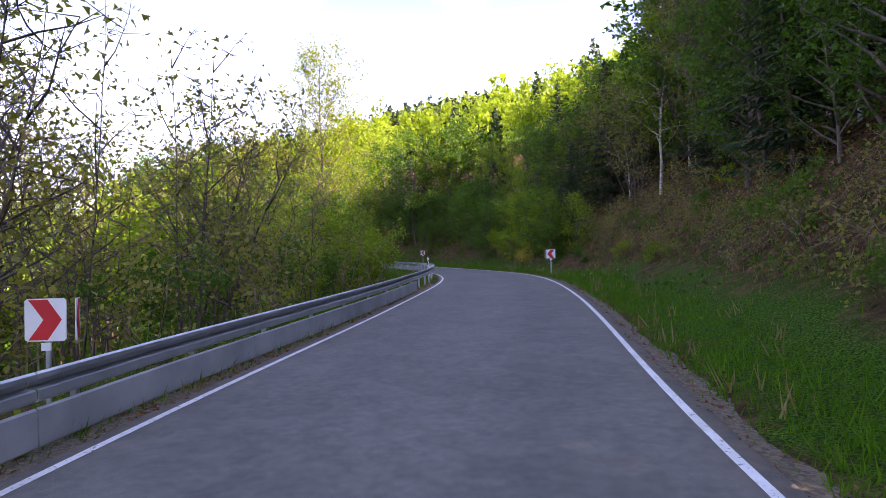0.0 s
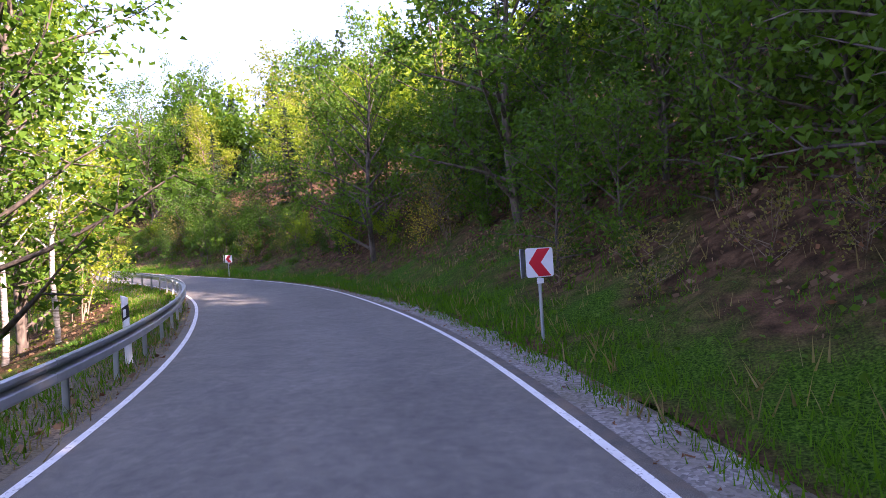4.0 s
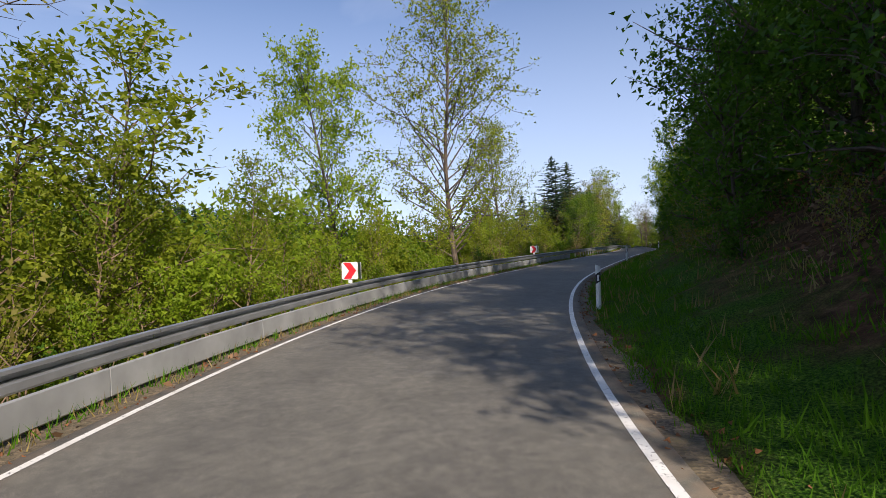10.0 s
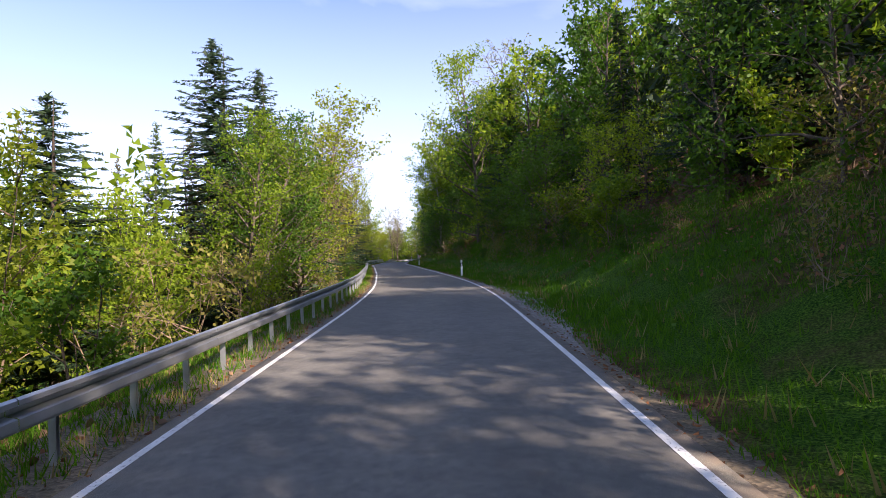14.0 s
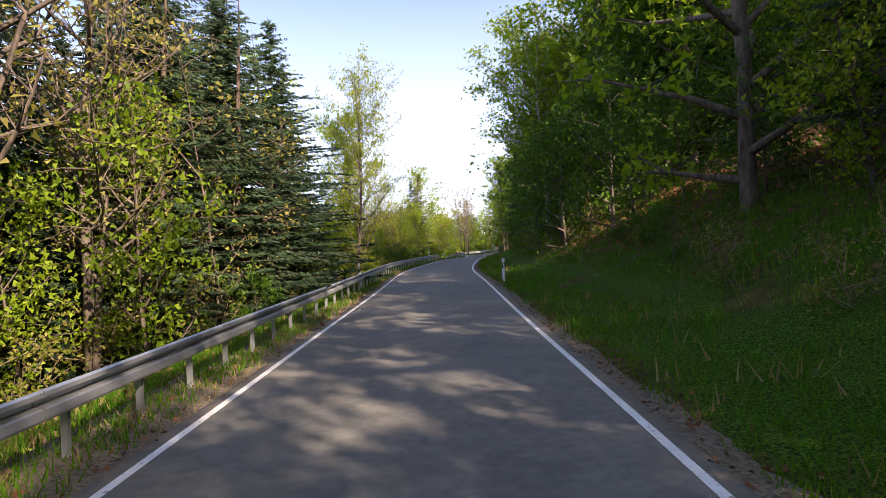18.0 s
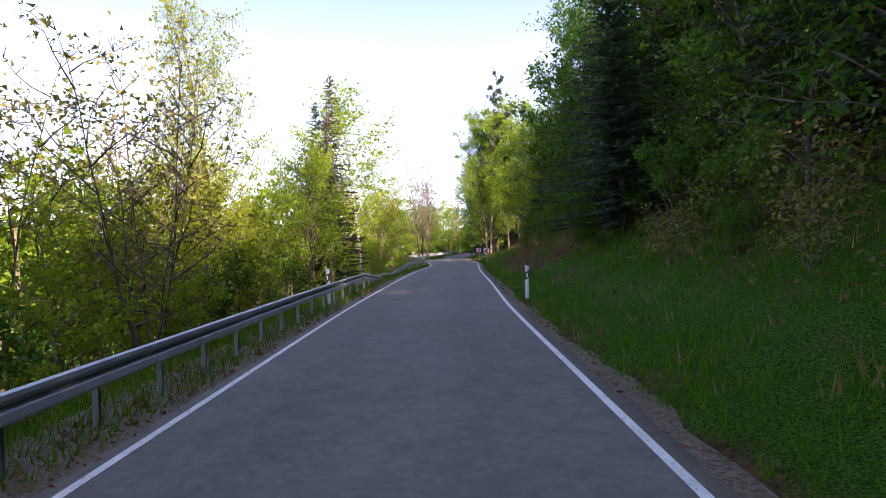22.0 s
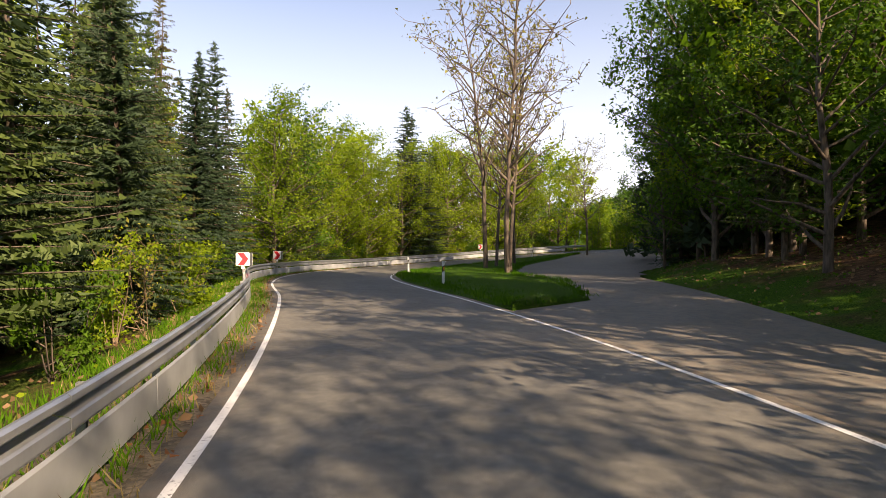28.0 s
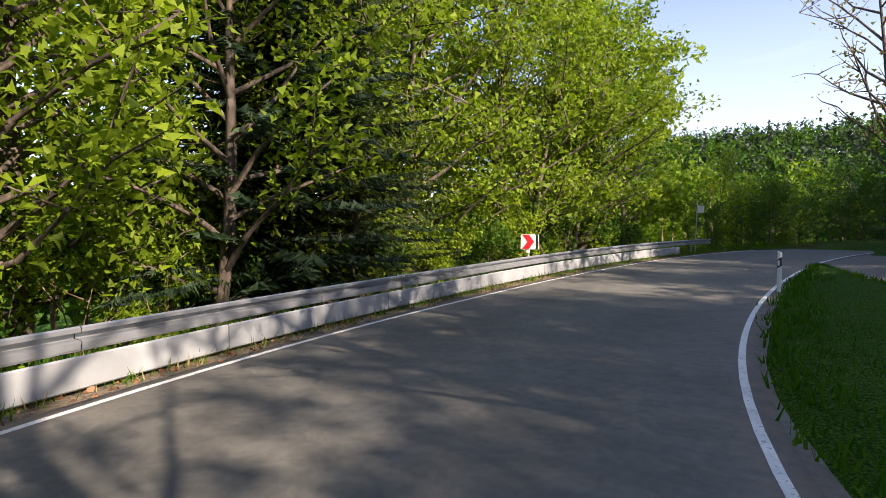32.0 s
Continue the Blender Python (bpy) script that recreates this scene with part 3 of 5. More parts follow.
def beam_section(drop=0.0):
    front = [(0.05 + a, h - drop) for a, h in ((-0.055, 0.75), (-0.020, 0.757), (0.0, 0.738), (0.002, 0.694), (-0.020, 0.682), (-0.108, 0.668), (-0.112, 0.612), (-0.020, 0.596), (0.002, 0.584), (0.002, 0.505), (-0.014, 0.478), (-0.055, 0.474))]
    back = [(a - 0.006, h) for a, h in front[::-1]]
    return front + back


def build_rail(s0, s1, planks, ramp_in, ramp_out, label):
    rail = put("guardrail", None, label=label, category="guardrail", group="guardrails along the road")
    drop = lambda s: float(np.interp(s, (s0, s0 + 9, s1 - 9, s1), (0.62 if ramp_in else 0, 0, 0, 0.62 if ramp_out else 0)))
    away = lambda s: float(np.interp(s, (s0, s0 + 9, s1 - 9, s1), (0.5 if ramp_in else 0, 0, 0, 0.5 if ramp_out else 0)))
    a = s0
    while a < s1 - 0.5:
        b = min(a + 4.0, s1)
        st = np.linspace(a, b - 0.015, 6)
        sec = beam_section()
        lat = rail_lat(st) - np.array([away(q) for q in st])
        v = np.concatenate([on_road(st, lat + p, h)[:, None] for p, h in sec], 1)
        v[:, :, 2] -= np.array([drop(q) for q in st])[:, None]
        k = len(sec)
        v = v.reshape(-1, 3)
        f = [(i * k + j, i * k + (j + 1) % k, (i + 1) * k + (j + 1) % k, (i + 1) * k + j) for i in range(5) for j in range(k)]
        f += [tuple(range(k)), tuple(range(5 * k, 6 * k))[::-1]]
        put("beam", mesh_of("beam", v, f, ZINC), rail)
        a += 4.0
    # posts: folded steel sections behind the beam
    post = post_mesh()
    q = s0 + 0.6
    while q < s1 - 0.4:
        d = drop(q)
        x, y, z = on_road(q, rail_lat(q) - away(q) - 0.115, -d)
        put("post", post, rail, pose(x, y, z, 0, 0, heading(q)))
        q += 1.33 if 182 < q < 288 else 2.0
    for p0, p1 in planks:
        a = p0
        while a < p1 - 0.2:
            b = min(a + 4.0, p1)
            st = np.linspace(a, b - 0.02, 6)
            sec = ((0.035, 0.425), (0.055, 0.405), (0.062, 0.07), (0.04, 0.05), (0.03, 0.05), (0.03, 0.425))
            put("underrun_panel", sweep("underrun_panel", st, sec, ZINC_DULL, True, rail_lat(st)), rail, label="smooth grey underrun panel below the beam")
            a += 4.0


POST = []


def post_mesh():
    if POST:
        return POST[0]
    w, d, t = 0.027, 0.034, 0.005
    prof = [(d, -w), (-d, -w), (-d, w), (d, w), (d, w - t), (-d + t, w - t), (-d + t, -w + t), (d, -w + t)]
    v = [(x, y, z) for z in (-1.0, 0.70) for x, y in prof]
    f = [(j, (j + 1) % 8, 8 + (j + 1) % 8, 8 + j) for j in range(8)] + [tuple(range(8, 16))]
    POST.append(mesh_of("post", v, f, ZINC))
    return POST[0]


build_rail(-66, 299, ((-66, 15), (101, 178)), False, True, "galvanised steel guardrail on posts along the valley side")
build_rail(303, 429.5, ((341, 426),), True, False, "galvanised steel guardrail with underrun panels round the bend")


# ---------------------------------------------------------------- marker posts and bend signs
def shape(bm, pts, y0, y1):
    """A flat outline in x, z given depth from y0 to y1."""
    a = [bm.verts.new((x, y0, z)) for x, z in pts]
    b = [bm.verts.new((x, y1, z)) for x, z in pts]
    bm.faces.new(a)
    bm.faces.new(b[::-1])
    for i in range(len(pts)):
        j = (i + 1) % len(pts)
        bm.faces.new((a[i], b[i], b[j], a[j]))
    bmesh.ops.recalc_face_normals(bm, faces=bm.faces)


def tube_bm(bm, r, z0, z1, x=0, y=0, n=12):
    m = Matrix.Translation((x, y, (z0 + z1) / 2))
    bmesh.ops.create_cone(bm, cap_ends=True, segments=n, radius1=r, radius2=r, depth=z1 - z0, matrix=m)


def marker_post(amber=False):
    """Hollow white plastic post with a slanted black band and a reflector, front towards -y."""
    top = put("marker_post", None, label="white plastic road marker post with a slanted black band", category="marker post", group="marker posts beside the road")
    if amber:
        tagged(top, label="white marker post with black band and amber reflector")
    def body(z0l, z0r, z1l, z1r):
        bm = bmesh.new()
        prof = [(-0.06, 0.0), (-0.045, -0.035), (-0.015, -0.055), (0.015, -0.055), (0.045, -0.035), (0.06, 0.0), (0.03, 0.03), (-0.03, 0.03)]
        lo = [bm.verts.new((x, y, z0l + (z0r - z0l) * (x + 0.06) / 0.12)) for x, y in prof]
        hi = [bm.verts.new((x, y, z1l + (z1r - z1l) * (x + 0.06) / 0.12)) for x, y in prof]
        bm.faces.new(lo[::-1])
        bm.faces.new(hi)
        for i in range(8):
            bm.faces.new((lo[i], lo[(i + 1) % 8], hi[(i + 1) % 8], hi[i]))
        return bm
    part("lower_body", body(-0.6, -0.6, 0.57, 0.65), WHITE, top)
    part("black_band", body(0.572, 0.652, 0.80, 0.88), BLACK, top, "slanted black band")
    part("head", body(0.802, 0.882, 1.04, 0.99), WHITE, top)
    bm = bmesh.new()
    shape(bm, [(-0.022, 0.65), (0.022, 0.665), (0.022, 0.80), (-0.022, 0.785)], -0.062, -0.052)
    part("reflector", bm, AMBER if amber else SIGN_WHITE, top, "small reflector plate")
    return top


def chevron_panel(parent, points_right, m, back):
    bm = bmesh.new()
    w = 0.25
    r = 0.03
    corner = [(-w + r, -w), (w - r, -w), (w, -w + r), (w, w - r), (w - r, w), (-w + r, w), (-w, w - r), (-w, -w + r)]
    shape(bm, corner, -0.004, 0.004)
    bm.transform(m)
    p = part("panel", bm, SIGN_WHITE, parent, "white reflective square panel")
    f = 1 if points_right else -1
    pts = [(-0.20 * f, 0.235), (0.03 * f, 0.235), (0.20 * f, 0), (0.03 * f, -0.235), (-0.20 * f, -0.235), (-0.02 * f, 0)]
    bm = bmesh.new()
    shape(bm, pts, -0.009, -0.005)
    bm.transform(m)
    part("chevron", bm, SIGN_RED, p, "red arrow-shaped chevron")
    bm = bmesh.new()
    shape(bm, [(-w + 0.01, -w + 0.01), (w - 0.01, -w + 0.01), (w - 0.01, w - 0.01), (-w + 0.01, w - 0.01)], 0.005, 0.008)
    bm.transform(m)
    part("panel_back", bm, SIGN_BACK, p, "dull grey metal back")


def bend_sign(points_right, z):
    top = put("bend_sign", None, label="white square bend sign with red chevron on a grey post", category="road sign", group="bend signs beside the road")
    chevron_panel(top, points_right, pose(0, -0.045, z), True)
    sx = 1 if points_right else -1
    chevron_panel(top, not points_right, pose(sx * 0.21, 0.21, z - 0.01, 0, 0, 180 - sx * 60), True)
    bm = bmesh.new()
    tube_bm(bm, 0.03, -0.9, z + 0.2)
    part("post", bm, GREY_POST, top, "round grey steel post")
    bm = bmesh.new()
    shape(bm, [(-0.06, z - 0.36), (0.06, z - 0.36), (0.06, z - 0.27), (-0.06, z - 0.27)], -0.04, -0.032)
    part("plate", bm, SIGN_WHITE, top, "small white plate below the panel")
    for dz in (-0.14, 0.14):
        bm = bmesh.new()
        shape(bm, [(-0.05, z + dz - 0.02), (0.05, z + dz - 0.02), (0.05, z + dz + 0.02), (-0.05, z + dz + 0.02)], -0.036, 0.05)
        part("clamp", bm, GREY_POST, top)
    return top


def stand(thing, s, lat, turn=0.0, lean=0.0, z=None):
    x, y, zz = on_road(s, lat)
    gz = float(surface_z(s, lat)[0]) if z is None else zz + z
    thing.matrix_basis = pose(x, y, gz, 0, lean, heading(s) + turn)
    return thing


# bend signs: station, distance from centre, panel height over the foot, points right, turn
for s_, lat_, h_, right_, turn_ in ((25.3, 3.64, 1.16, False, -4), (55.9, 3.74, 1.34, False, 0), (87.1, 3.5, 1.2, False, 0), (322.8, 3.3, 1.30, False, 0), (339.6, 3.75, 1.36, False, 0)):
    stand(bend_sign(right_, h_), s_, lat_, turn_)
# those behind the guardrail: panel height over the road
for s_, lat_, h_, turn_ in ((-0.8, -4.35, 1.09, 6), (114.8, -3.5, 1.10, 0), (142.0, -3.5, 1.11, 0), (167.6, -3.5, 1.12, 0), (369.7, -3.9, 1.19, 0), (382.0, -4.05, 1.2, -6), (412.2, -3.95, 1.22, 14)):
    stand(bend_sign(True, h_), s_, lat_, turn_, 0, 0.0)
# marker posts
for s_, lat_, amber_ in ((113.8, 3.35, 0), (140.4, 3.38, 0), (165.7, 3.10, 0), (213.1, 3.05, 0), (246.4, 3.1, 0), (284.4, 3.05, 0)):
    stand(marker_post(), s_, lat_, 0, 1.5)
for s_ in (26.7, 58.0, 88.6, 246.6, 285.0, 339.5):
    stand(marker_post(), s_, float(rail_lat(s_)) - 0.26, 0, -1.5, 0.15)
stand(marker_post(True), 369.1, 3.85, 0, 1, 0.0)
stand(marker_post(), 382.2, 3.95, -10, -1, 0.02)
stand(marker_post(), 412.3, 3.25, -20, 0, 0.02)


def small_sign():
    """Thin pole behind the guardrail's end with a small white plate at its top."""
    top = put("small_sign", None, label="thin grey pole with a small white plate", category="road sign")
    bm = bmesh.new()
    tube_bm(bm, 0.03, -0.6, 2.95)
    part("pole", bm, GREY_POST, top)
    bm = bmesh.new()
    shape(bm, [(0.04, 2.30), (0.38, 2.30), (0.40, 2.32), (0.40, 2.68), (0.38, 2.70), (0.04, 2.70)], -0.012, 0.002)
    part("plate", bm, SIGN_WHITE, top, "small white plate")
    return top


stand(small_sign(), 428.8, -4.35, 0, 2, -0.05)


# ---------------------------------------------------------------- trees
def ring_frames(d):
    d = d / (np.linalg.norm(d, axis=-1, keepdims=True) + 1e-9)
    ref = np.where(np.abs(d[:, 2:3]) > 0.9, np.array([[1.0, 0, 0]]), np.array([[0, 0, 1.0]]))
    a = np.cross(d, ref)
    a /= np.linalg.norm(a, axis=-1, keepdims=True) + 1e-9
    return a, np.cross(d, a)


def tubes(segs, sides=5):
    """segs: rows of x0 y0 z0 x1 y1 z1 r0 r1 -> n x 4 x 3 quads."""
    q = np.asarray(segs, float)
    p0, p1, r0, r1 = q[:, :3], q[:, 3:6], q[:, 6], q[:, 7]
    a, b = ring_frames(p1 - p0)
    ang = np.arange(sides) * 2 * np.pi / sides
    c, s_ = np.cos(ang), np.sin(ang)
    ring = a[:, None] * c[None, :, None] + b[:, None] * s_[None, :, None]
    lo, hi = p0[:, None] + ring * r0[:, None, None], p1[:, None] + ring * r1[:, None, None]
    return np.stack([lo, np.roll(lo, -1, 1), np.roll(hi, -1, 1), hi], 2).reshape(-1, 4, 3)


def wood_mesh(name, segs, mat):
    """One connected mesh of tapered limbs: each runs on from the last, or grows out of the wood below it."""
    v, f, last = [], [], None
    for x0, y0, z0, x1, y1, z1, r0, r1 in segs:
        p, q = np.array((x0, y0, z0)), np.array((x1, y1, z1))
        d = (q - p) / (np.linalg.norm(q - p) + 1e-9)
        n = 6 if r0 > 0.05 else 4 if r0 > 0.03 else 3
        runs_on = last is not None and np.allclose(last[0], p, atol=1e-6)
        a = last[1] - d * last[1].dot(d) if runs_on else np.cross(d, (1, 0, 0) if abs(d[2]) > 0.9 else (0, 0, 1))
        a = a / (np.linalg.norm(a) + 1e-9)
        b = np.cross(d, a)
        turn = [a * math.cos(6.2832 * k / n) + b * math.sin(6.2832 * k / n) for k in range(n)]
        if runs_on and last[3] == n:
            lo = last[2]
        else:
            lo = list(range(len(v), len(v) + n))
            first = len(v)
            v += [p + r0 * w for w in turn]
            if first:
                f.append((last[2][0] if runs_on else int(((np.array(v[:first]) - p) ** 2).sum(1).argmin()), lo[0], lo[1]))
        hi = list(range(len(v), len(v) + n))
        v += [q + r1 * w for w in turn]
        f += [(lo[k], lo[(k + 1) % n], hi[(k + 1) % n], hi[k]) for k in range(n)]
        last = (q, a, hi, n)
    return mesh_of(name, v, f, mat, True)


def limb(rng, p, d, length, r, bend, n=4, lift=0.0, taper=0.25):
    """A crooked limb as n tapered segments."""
    segs, d = [], d / np.linalg.norm(d)
    for i in range(n):
        d = d + rng.normal(0, bend, 3) + np.array([0, 0, lift])
        d /= np.linalg.norm(d)
        q = p + d * length / n
        ra, rb = r * (1 - (1 - taper) * i / n), r * (1 - (1 - taper) * (i + 1) / n)
        segs.append((*p, *q, ra, rb))
        p = q
    return segs


def leaf_cards(rng, centres, size, flat=0.0, long=1.5, kite=False):
    """One pointed leaf blade at each place, turned at random."""
    n = len(centres)
    a = rng.normal(0, 1, (n, 3))
    a[:, 2] *= 1 - flat
    a /= np.linalg.norm(a, axis=1, keepdims=True)
    b = np.cross(a, rng.normal(0, 1, (n, 3)) * (1, 1, 1 - flat * 0.8))
    b /= np.linalg.norm(b, axis=1, keepdims=True) + 1e-9
    sz = size * rng.uniform(0.6, 1.35, (n, 1))
    a, b = a * sz * 0.5 * long, b * sz * 0.5
    if kite:
        fold = np.cross(a, b)
        fold *= 0.25 * np.linalg.norm(b, axis=1, keepdims=True) / (np.linalg.norm(fold, axis=1, keepdims=True) + 1e-9)
        return np.stack([centres - a, centres - a * 0.1 - b + fold, centres + a * 1.1, centres - a * 0.1 + b + fold], 1)
    return np.stack([centres - a * 0.8 - b, centres + a * 1.2, centres - a * 0.8 + b], 1)


def along(rng, segs, n, spread):
    """n random points near given segments."""
    q = np.asarray(segs, float)
    w = np.linalg.norm(q[:, 3:6] - q[:, :3], axis=1)
    i = rng.choice(len(q), n, p=w / w.sum())
    t = rng.random((n, 1))
    return q[i, :3] * (1 - t) + q[i, 3:6] * t + rng.normal(0, spread, (n, 3))


def broadleaf(seed, h=10.0, trunk_r=0.13, first=0.18, limbs=26, reach=0.28, leaves=2600, leaf=0.17, spread=0.22, stems=1, lift=0.05, twigs=3, lean=0.02, shape_pow=0.8, detail=False, kite=False, limb_r=0.5, rise=0.0):
    """Trunk and crown meshes' faces of a broad-leaved tree h metres high."""
    rng = np.random.default_rng(seed)
    wood, fine, done = [], [], []
    for st in range(stems):
        mark = len(wood)
        base = np.zeros(3) if stems == 1 else np.append(rng.normal(0, 0.05, 2), 0)
        d = np.array([rng.normal(0, lean), rng.normal(0, lean), 1.0]) if stems == 1 else np.append(rng.normal(0, 0.22, 2), 1.0)
        hh = h * (1 if stems == 1 else rng.uniform(0.75, 1.05))
        tr = limb(rng, base - (0, 0, 0.5), d, hh + 0.5, trunk_r * (1 if stems == 1 else 0.7), 0.045, 9, 0.02, 0.12)
        wood += tr
        t = np.asarray(tr)
        nl = limbs // stems
        for j in range(nl):
            k = first + (1 - first) * ((j + rng.random()) / nl)
            f = k * 9
            i = min(8, int(f))
            p = t[i, :3] + (t[i, 3:6] - t[i, :3]) * (f - i)
            ang = j * 2.4 + rng.normal(0, 0.4)
            up = rng.uniform(0.25, 0.8) + 0.5 * k + rise
            rel = (k - first) / (1 - first)
            ln = h * reach * (0.35 + 0.95 * math.sin(math.pi * min(0.97, 0.16 + rel * 0.84)) ** shape_pow) * rng.uniform(0.7, 1.2)
            r0 = trunk_r * (1 - 0.85 * k) * limb_r + 0.012
            lb = limb(rng, p, np.array([math.cos(ang), math.sin(ang), up]), ln, r0, 0.14, 4 if detail else 3, lift)
            wood += lb
            fine += lb[1:]
            for _ in range(twigs):
                c = lb[rng.integers(1, len(lb))]
                tw = limb(rng, np.array(c[3:6]), np.append(rng.normal(0, 1, 2), rng.uniform(-0.1, 0.9)), ln * rng.uniform(0.22, 0.45), 0.35 * r0 + 0.004, 0.2, 2 if detail else 1, lift)
                wood += tw
                fine += tw + tw
        fine += tr[-2:]
        done.append(wood[mark:])
    cards = leaf_cards(rng, along(rng, fine, leaves, spread), leaf, kite=kite) if leaves else None
    return done, cards


def spruce(seed, h=13.0, trunk_r=0.15, width=0.225, first=0.05, tiers=46, droop=0.35, card=0.23, gap=0.058, slim=0.12):
    rng = np.random.default_rng(seed)
    wood = limb(rng, np.array((0, 0, -0.5)), np.array((0, 0, 1.0)), h * 0.965 + 0.5, trunk_r, 0.008, 8, 0.0, 0.04)
    cards = []
    for k in range(tiers):
        f = first + (1 - first) * (k / tiers) ** 0.92
        z = h * f
        ln0 = h * width * (1 - f) ** 0.85 + 0.10
        ways = 7 if f < 0.7 else 6
        for j in range(ways):
            ang = j * 2 * math.pi / ways + k * 0.7 + rng.normal(0, 0.25)
            ln = ln0 * rng.uniform(0.5, 1.3)
            d = np.array([math.cos(ang), math.sin(ang), 0.25 - droop * (1 - f)])
            lb = limb(rng, np.array((0, 0, z + rng.normal(0, 0.12))), d, ln, 0.012 + 0.02 * (1 - f), 0.05, 3, -0.06 + 0.08 * (1 - f), 0.2)
            if k % 2 == 0:
                wood.append((*lb[0][:3], *lb[2][3:6], lb[0][6], 0.005))
            q = np.asarray(lb)
            side = np.array([-math.sin(ang), math.cos(ang), 0])
            nb = max(3, int(ln / gap))
            for b in range(nb):
                t = (b + 0.7) / nb
                g = t * 3
                i = min(2, int(g))
                p = q[i, :3] + (q[i, 3:6] - q[i, :3]) * (g - i)
                wl = card * (1.2 - 0.7 * t) * rng.uniform(0.7, 1.25) * (0.55 + 0.6 * (1 - f))
                fw = (q[i, 3:6] - q[i, :3])
                fw = fw / np.linalg.norm(fw)
                for sg in (-1, 1):
                    tip = p + side * sg * wl + fw * wl * 0.75 + np.array((0, 0, -wl * rng.uniform(0.1, 0.8)))
                    ww = fw * wl * slim + np.array((0, 0, rng.normal(0, 0.035)))
                    cards.append((p - ww, tip, p + ww))
    for _ in range(44):
        a = rng.uniform(0, 6.283)
        up = rng.random()
        c = np.array((0, 0, h * (0.9 + 0.1 * up)))
        o = np.array((math.cos(a), math.sin(a), 0.5 + 1.5 * up)) * (0.30 - 0.22 * up)
        cards.append((c - (0, 0, 0.06), c + o, c + (0, 0, 0.06)))
    return [wood], np.array(cards)


def pine(seed, h=20.0):
    rng = np.random.default_rng(seed)
    tr = limb(rng, np.array((0, 0, -0.5)), np.array((0.02, 0, 1.0)), h + 0.5, 0.2, 0.015, 9, 0.0, 0.15)
    wood, fine = list(tr), []
    t = np.asarray(tr)
    for j in range(34):
        k = 0.42 + 0.57 * (j + rng.random()) / 34
        f = k * 9
        i = min(8, int(f))
        p = t[i, :3] + (t[i, 3:6] - t[i, :3]) * (f - i)
        ang = j * 2.4 + rng.normal(0, 0.3)
        ln = h * 0.15 * (1.15 - k) / 0.5 * rng.uniform(0.5, 1.2) + 0.3
        lb = limb(rng, p, np.array([math.cos(ang), math.sin(ang), 0.12]), ln, 0.035, 0.12, 3, 0.02)
        wood += lb
        fine += lb[1:]
        for _ in range(3):
            tw = limb(rng, np.array(lb[1][3:6]), np.append(rng.normal(0, 1, 2), 0.15), ln * 0.4, 0.012, 0.15, 2)
            wood += tw
            fine += tw
    return [wood], leaf_cards(rng, along(rng, fine, 4200, 0.14), 0.17, 0.3, 2.2)


def dead_spruce(seed, h=12.0):
    wood, cards = spruce(seed, h, 0.13, 0.13, 0.2, 38, 0.45, 0.20, 0.066)
    rng = np.random.default_rng(seed)
    return wood, cards[rng.random(len(cards)) < 0.72]


# kind: variants, bark, leaves, label, category
KINDS = {}
BACK = {"beech": [], "green": [], "spruce_back": []}      # hillside trees behind the first rows, joined per kind


def kind(key, faces, bark, leaf, name, label, category, group):
    KINDS[key] = ([([wood_mesh("trunk" if len(w) == 1 else "stem", q, bark) for q in w], quads_mesh("crown", c, leaf) if c is not None else None) for w, c in faces], name, label, category, group)


def family(key, seeds, h, bark, foliage, name, label, category, group, **shape_):
    kind(key, [broadleaf(i, h, **shape_) for i in seeds], bark, foliage, name, label, category, group)


FRESH = ("broadleaf_tree", "young broad-leaved tree with fresh bright green leaves", "tree", "broad-leaved trees")
DEEP = ("broadleaf_tree", "dense broad-leaved tree with deep green leaves", "tree", "broad-leaved trees")
family("beech", (11, 12, 13), 10, BARK, LEAF_FRESH, *FRESH, leaves=2300, leaf=0.18, limbs=24, reach=0.26)
family("beech_near", (15, 16, 17), 10, BARK, LEAF_FRESH, *FRESH, leaves=6300, leaf=0.098, limbs=32, reach=0.26, first=0.08)
family("green", (21, 22, 23), 10, BARK, LEAF_MID, *DEEP, leaves=2300, leaf=0.185, limbs=24, reach=0.30, first=0.1)
family("green_near", (25, 26, 27), 10, BARK, LEAF_MID, *DEEP, leaves=6300, leaf=0.10, limbs=32, reach=0.28, first=0.1)
family("beech_mid", (18, 19), 5, BARK, LEAF_FRESH, "bushy_tree", "small bushy tree with fresh bright green leaves", "tree", "small bushy trees", leaves=2500, leaf=0.09, limbs=22, reach=0.3, first=0.03, trunk_r=0.07)
family("green_mid", (28, 29), 5, BARK, LEAF_MID, "bushy_tree", "small bushy tree with deep green leaves", "tree", "small bushy trees", leaves=2500, leaf=0.093, limbs=22, reach=0.32, first=0.03, trunk_r=0.07)
family("yellow", (31, 32, 33), 10, BARK_TAN, LEAF_YELLOW, "broadleaf_tree", "slender tree with thin yellow-green spring leaves", "tree", "slender trees",
       leaves=4200, leaf=0.105, limbs=32, reach=0.2, trunk_r=0.09)
family("birch", (41, 42, 43), 11, BARK_PALE, LEAF_FRESH, "birch_tree", "slender pale-barked birch with sparse fresh leaves", "birch", "birch trees",
       leaves=2700, leaf=0.105, limbs=24, reach=0.17, trunk_r=0.085, first=0.28, lean=0.05)
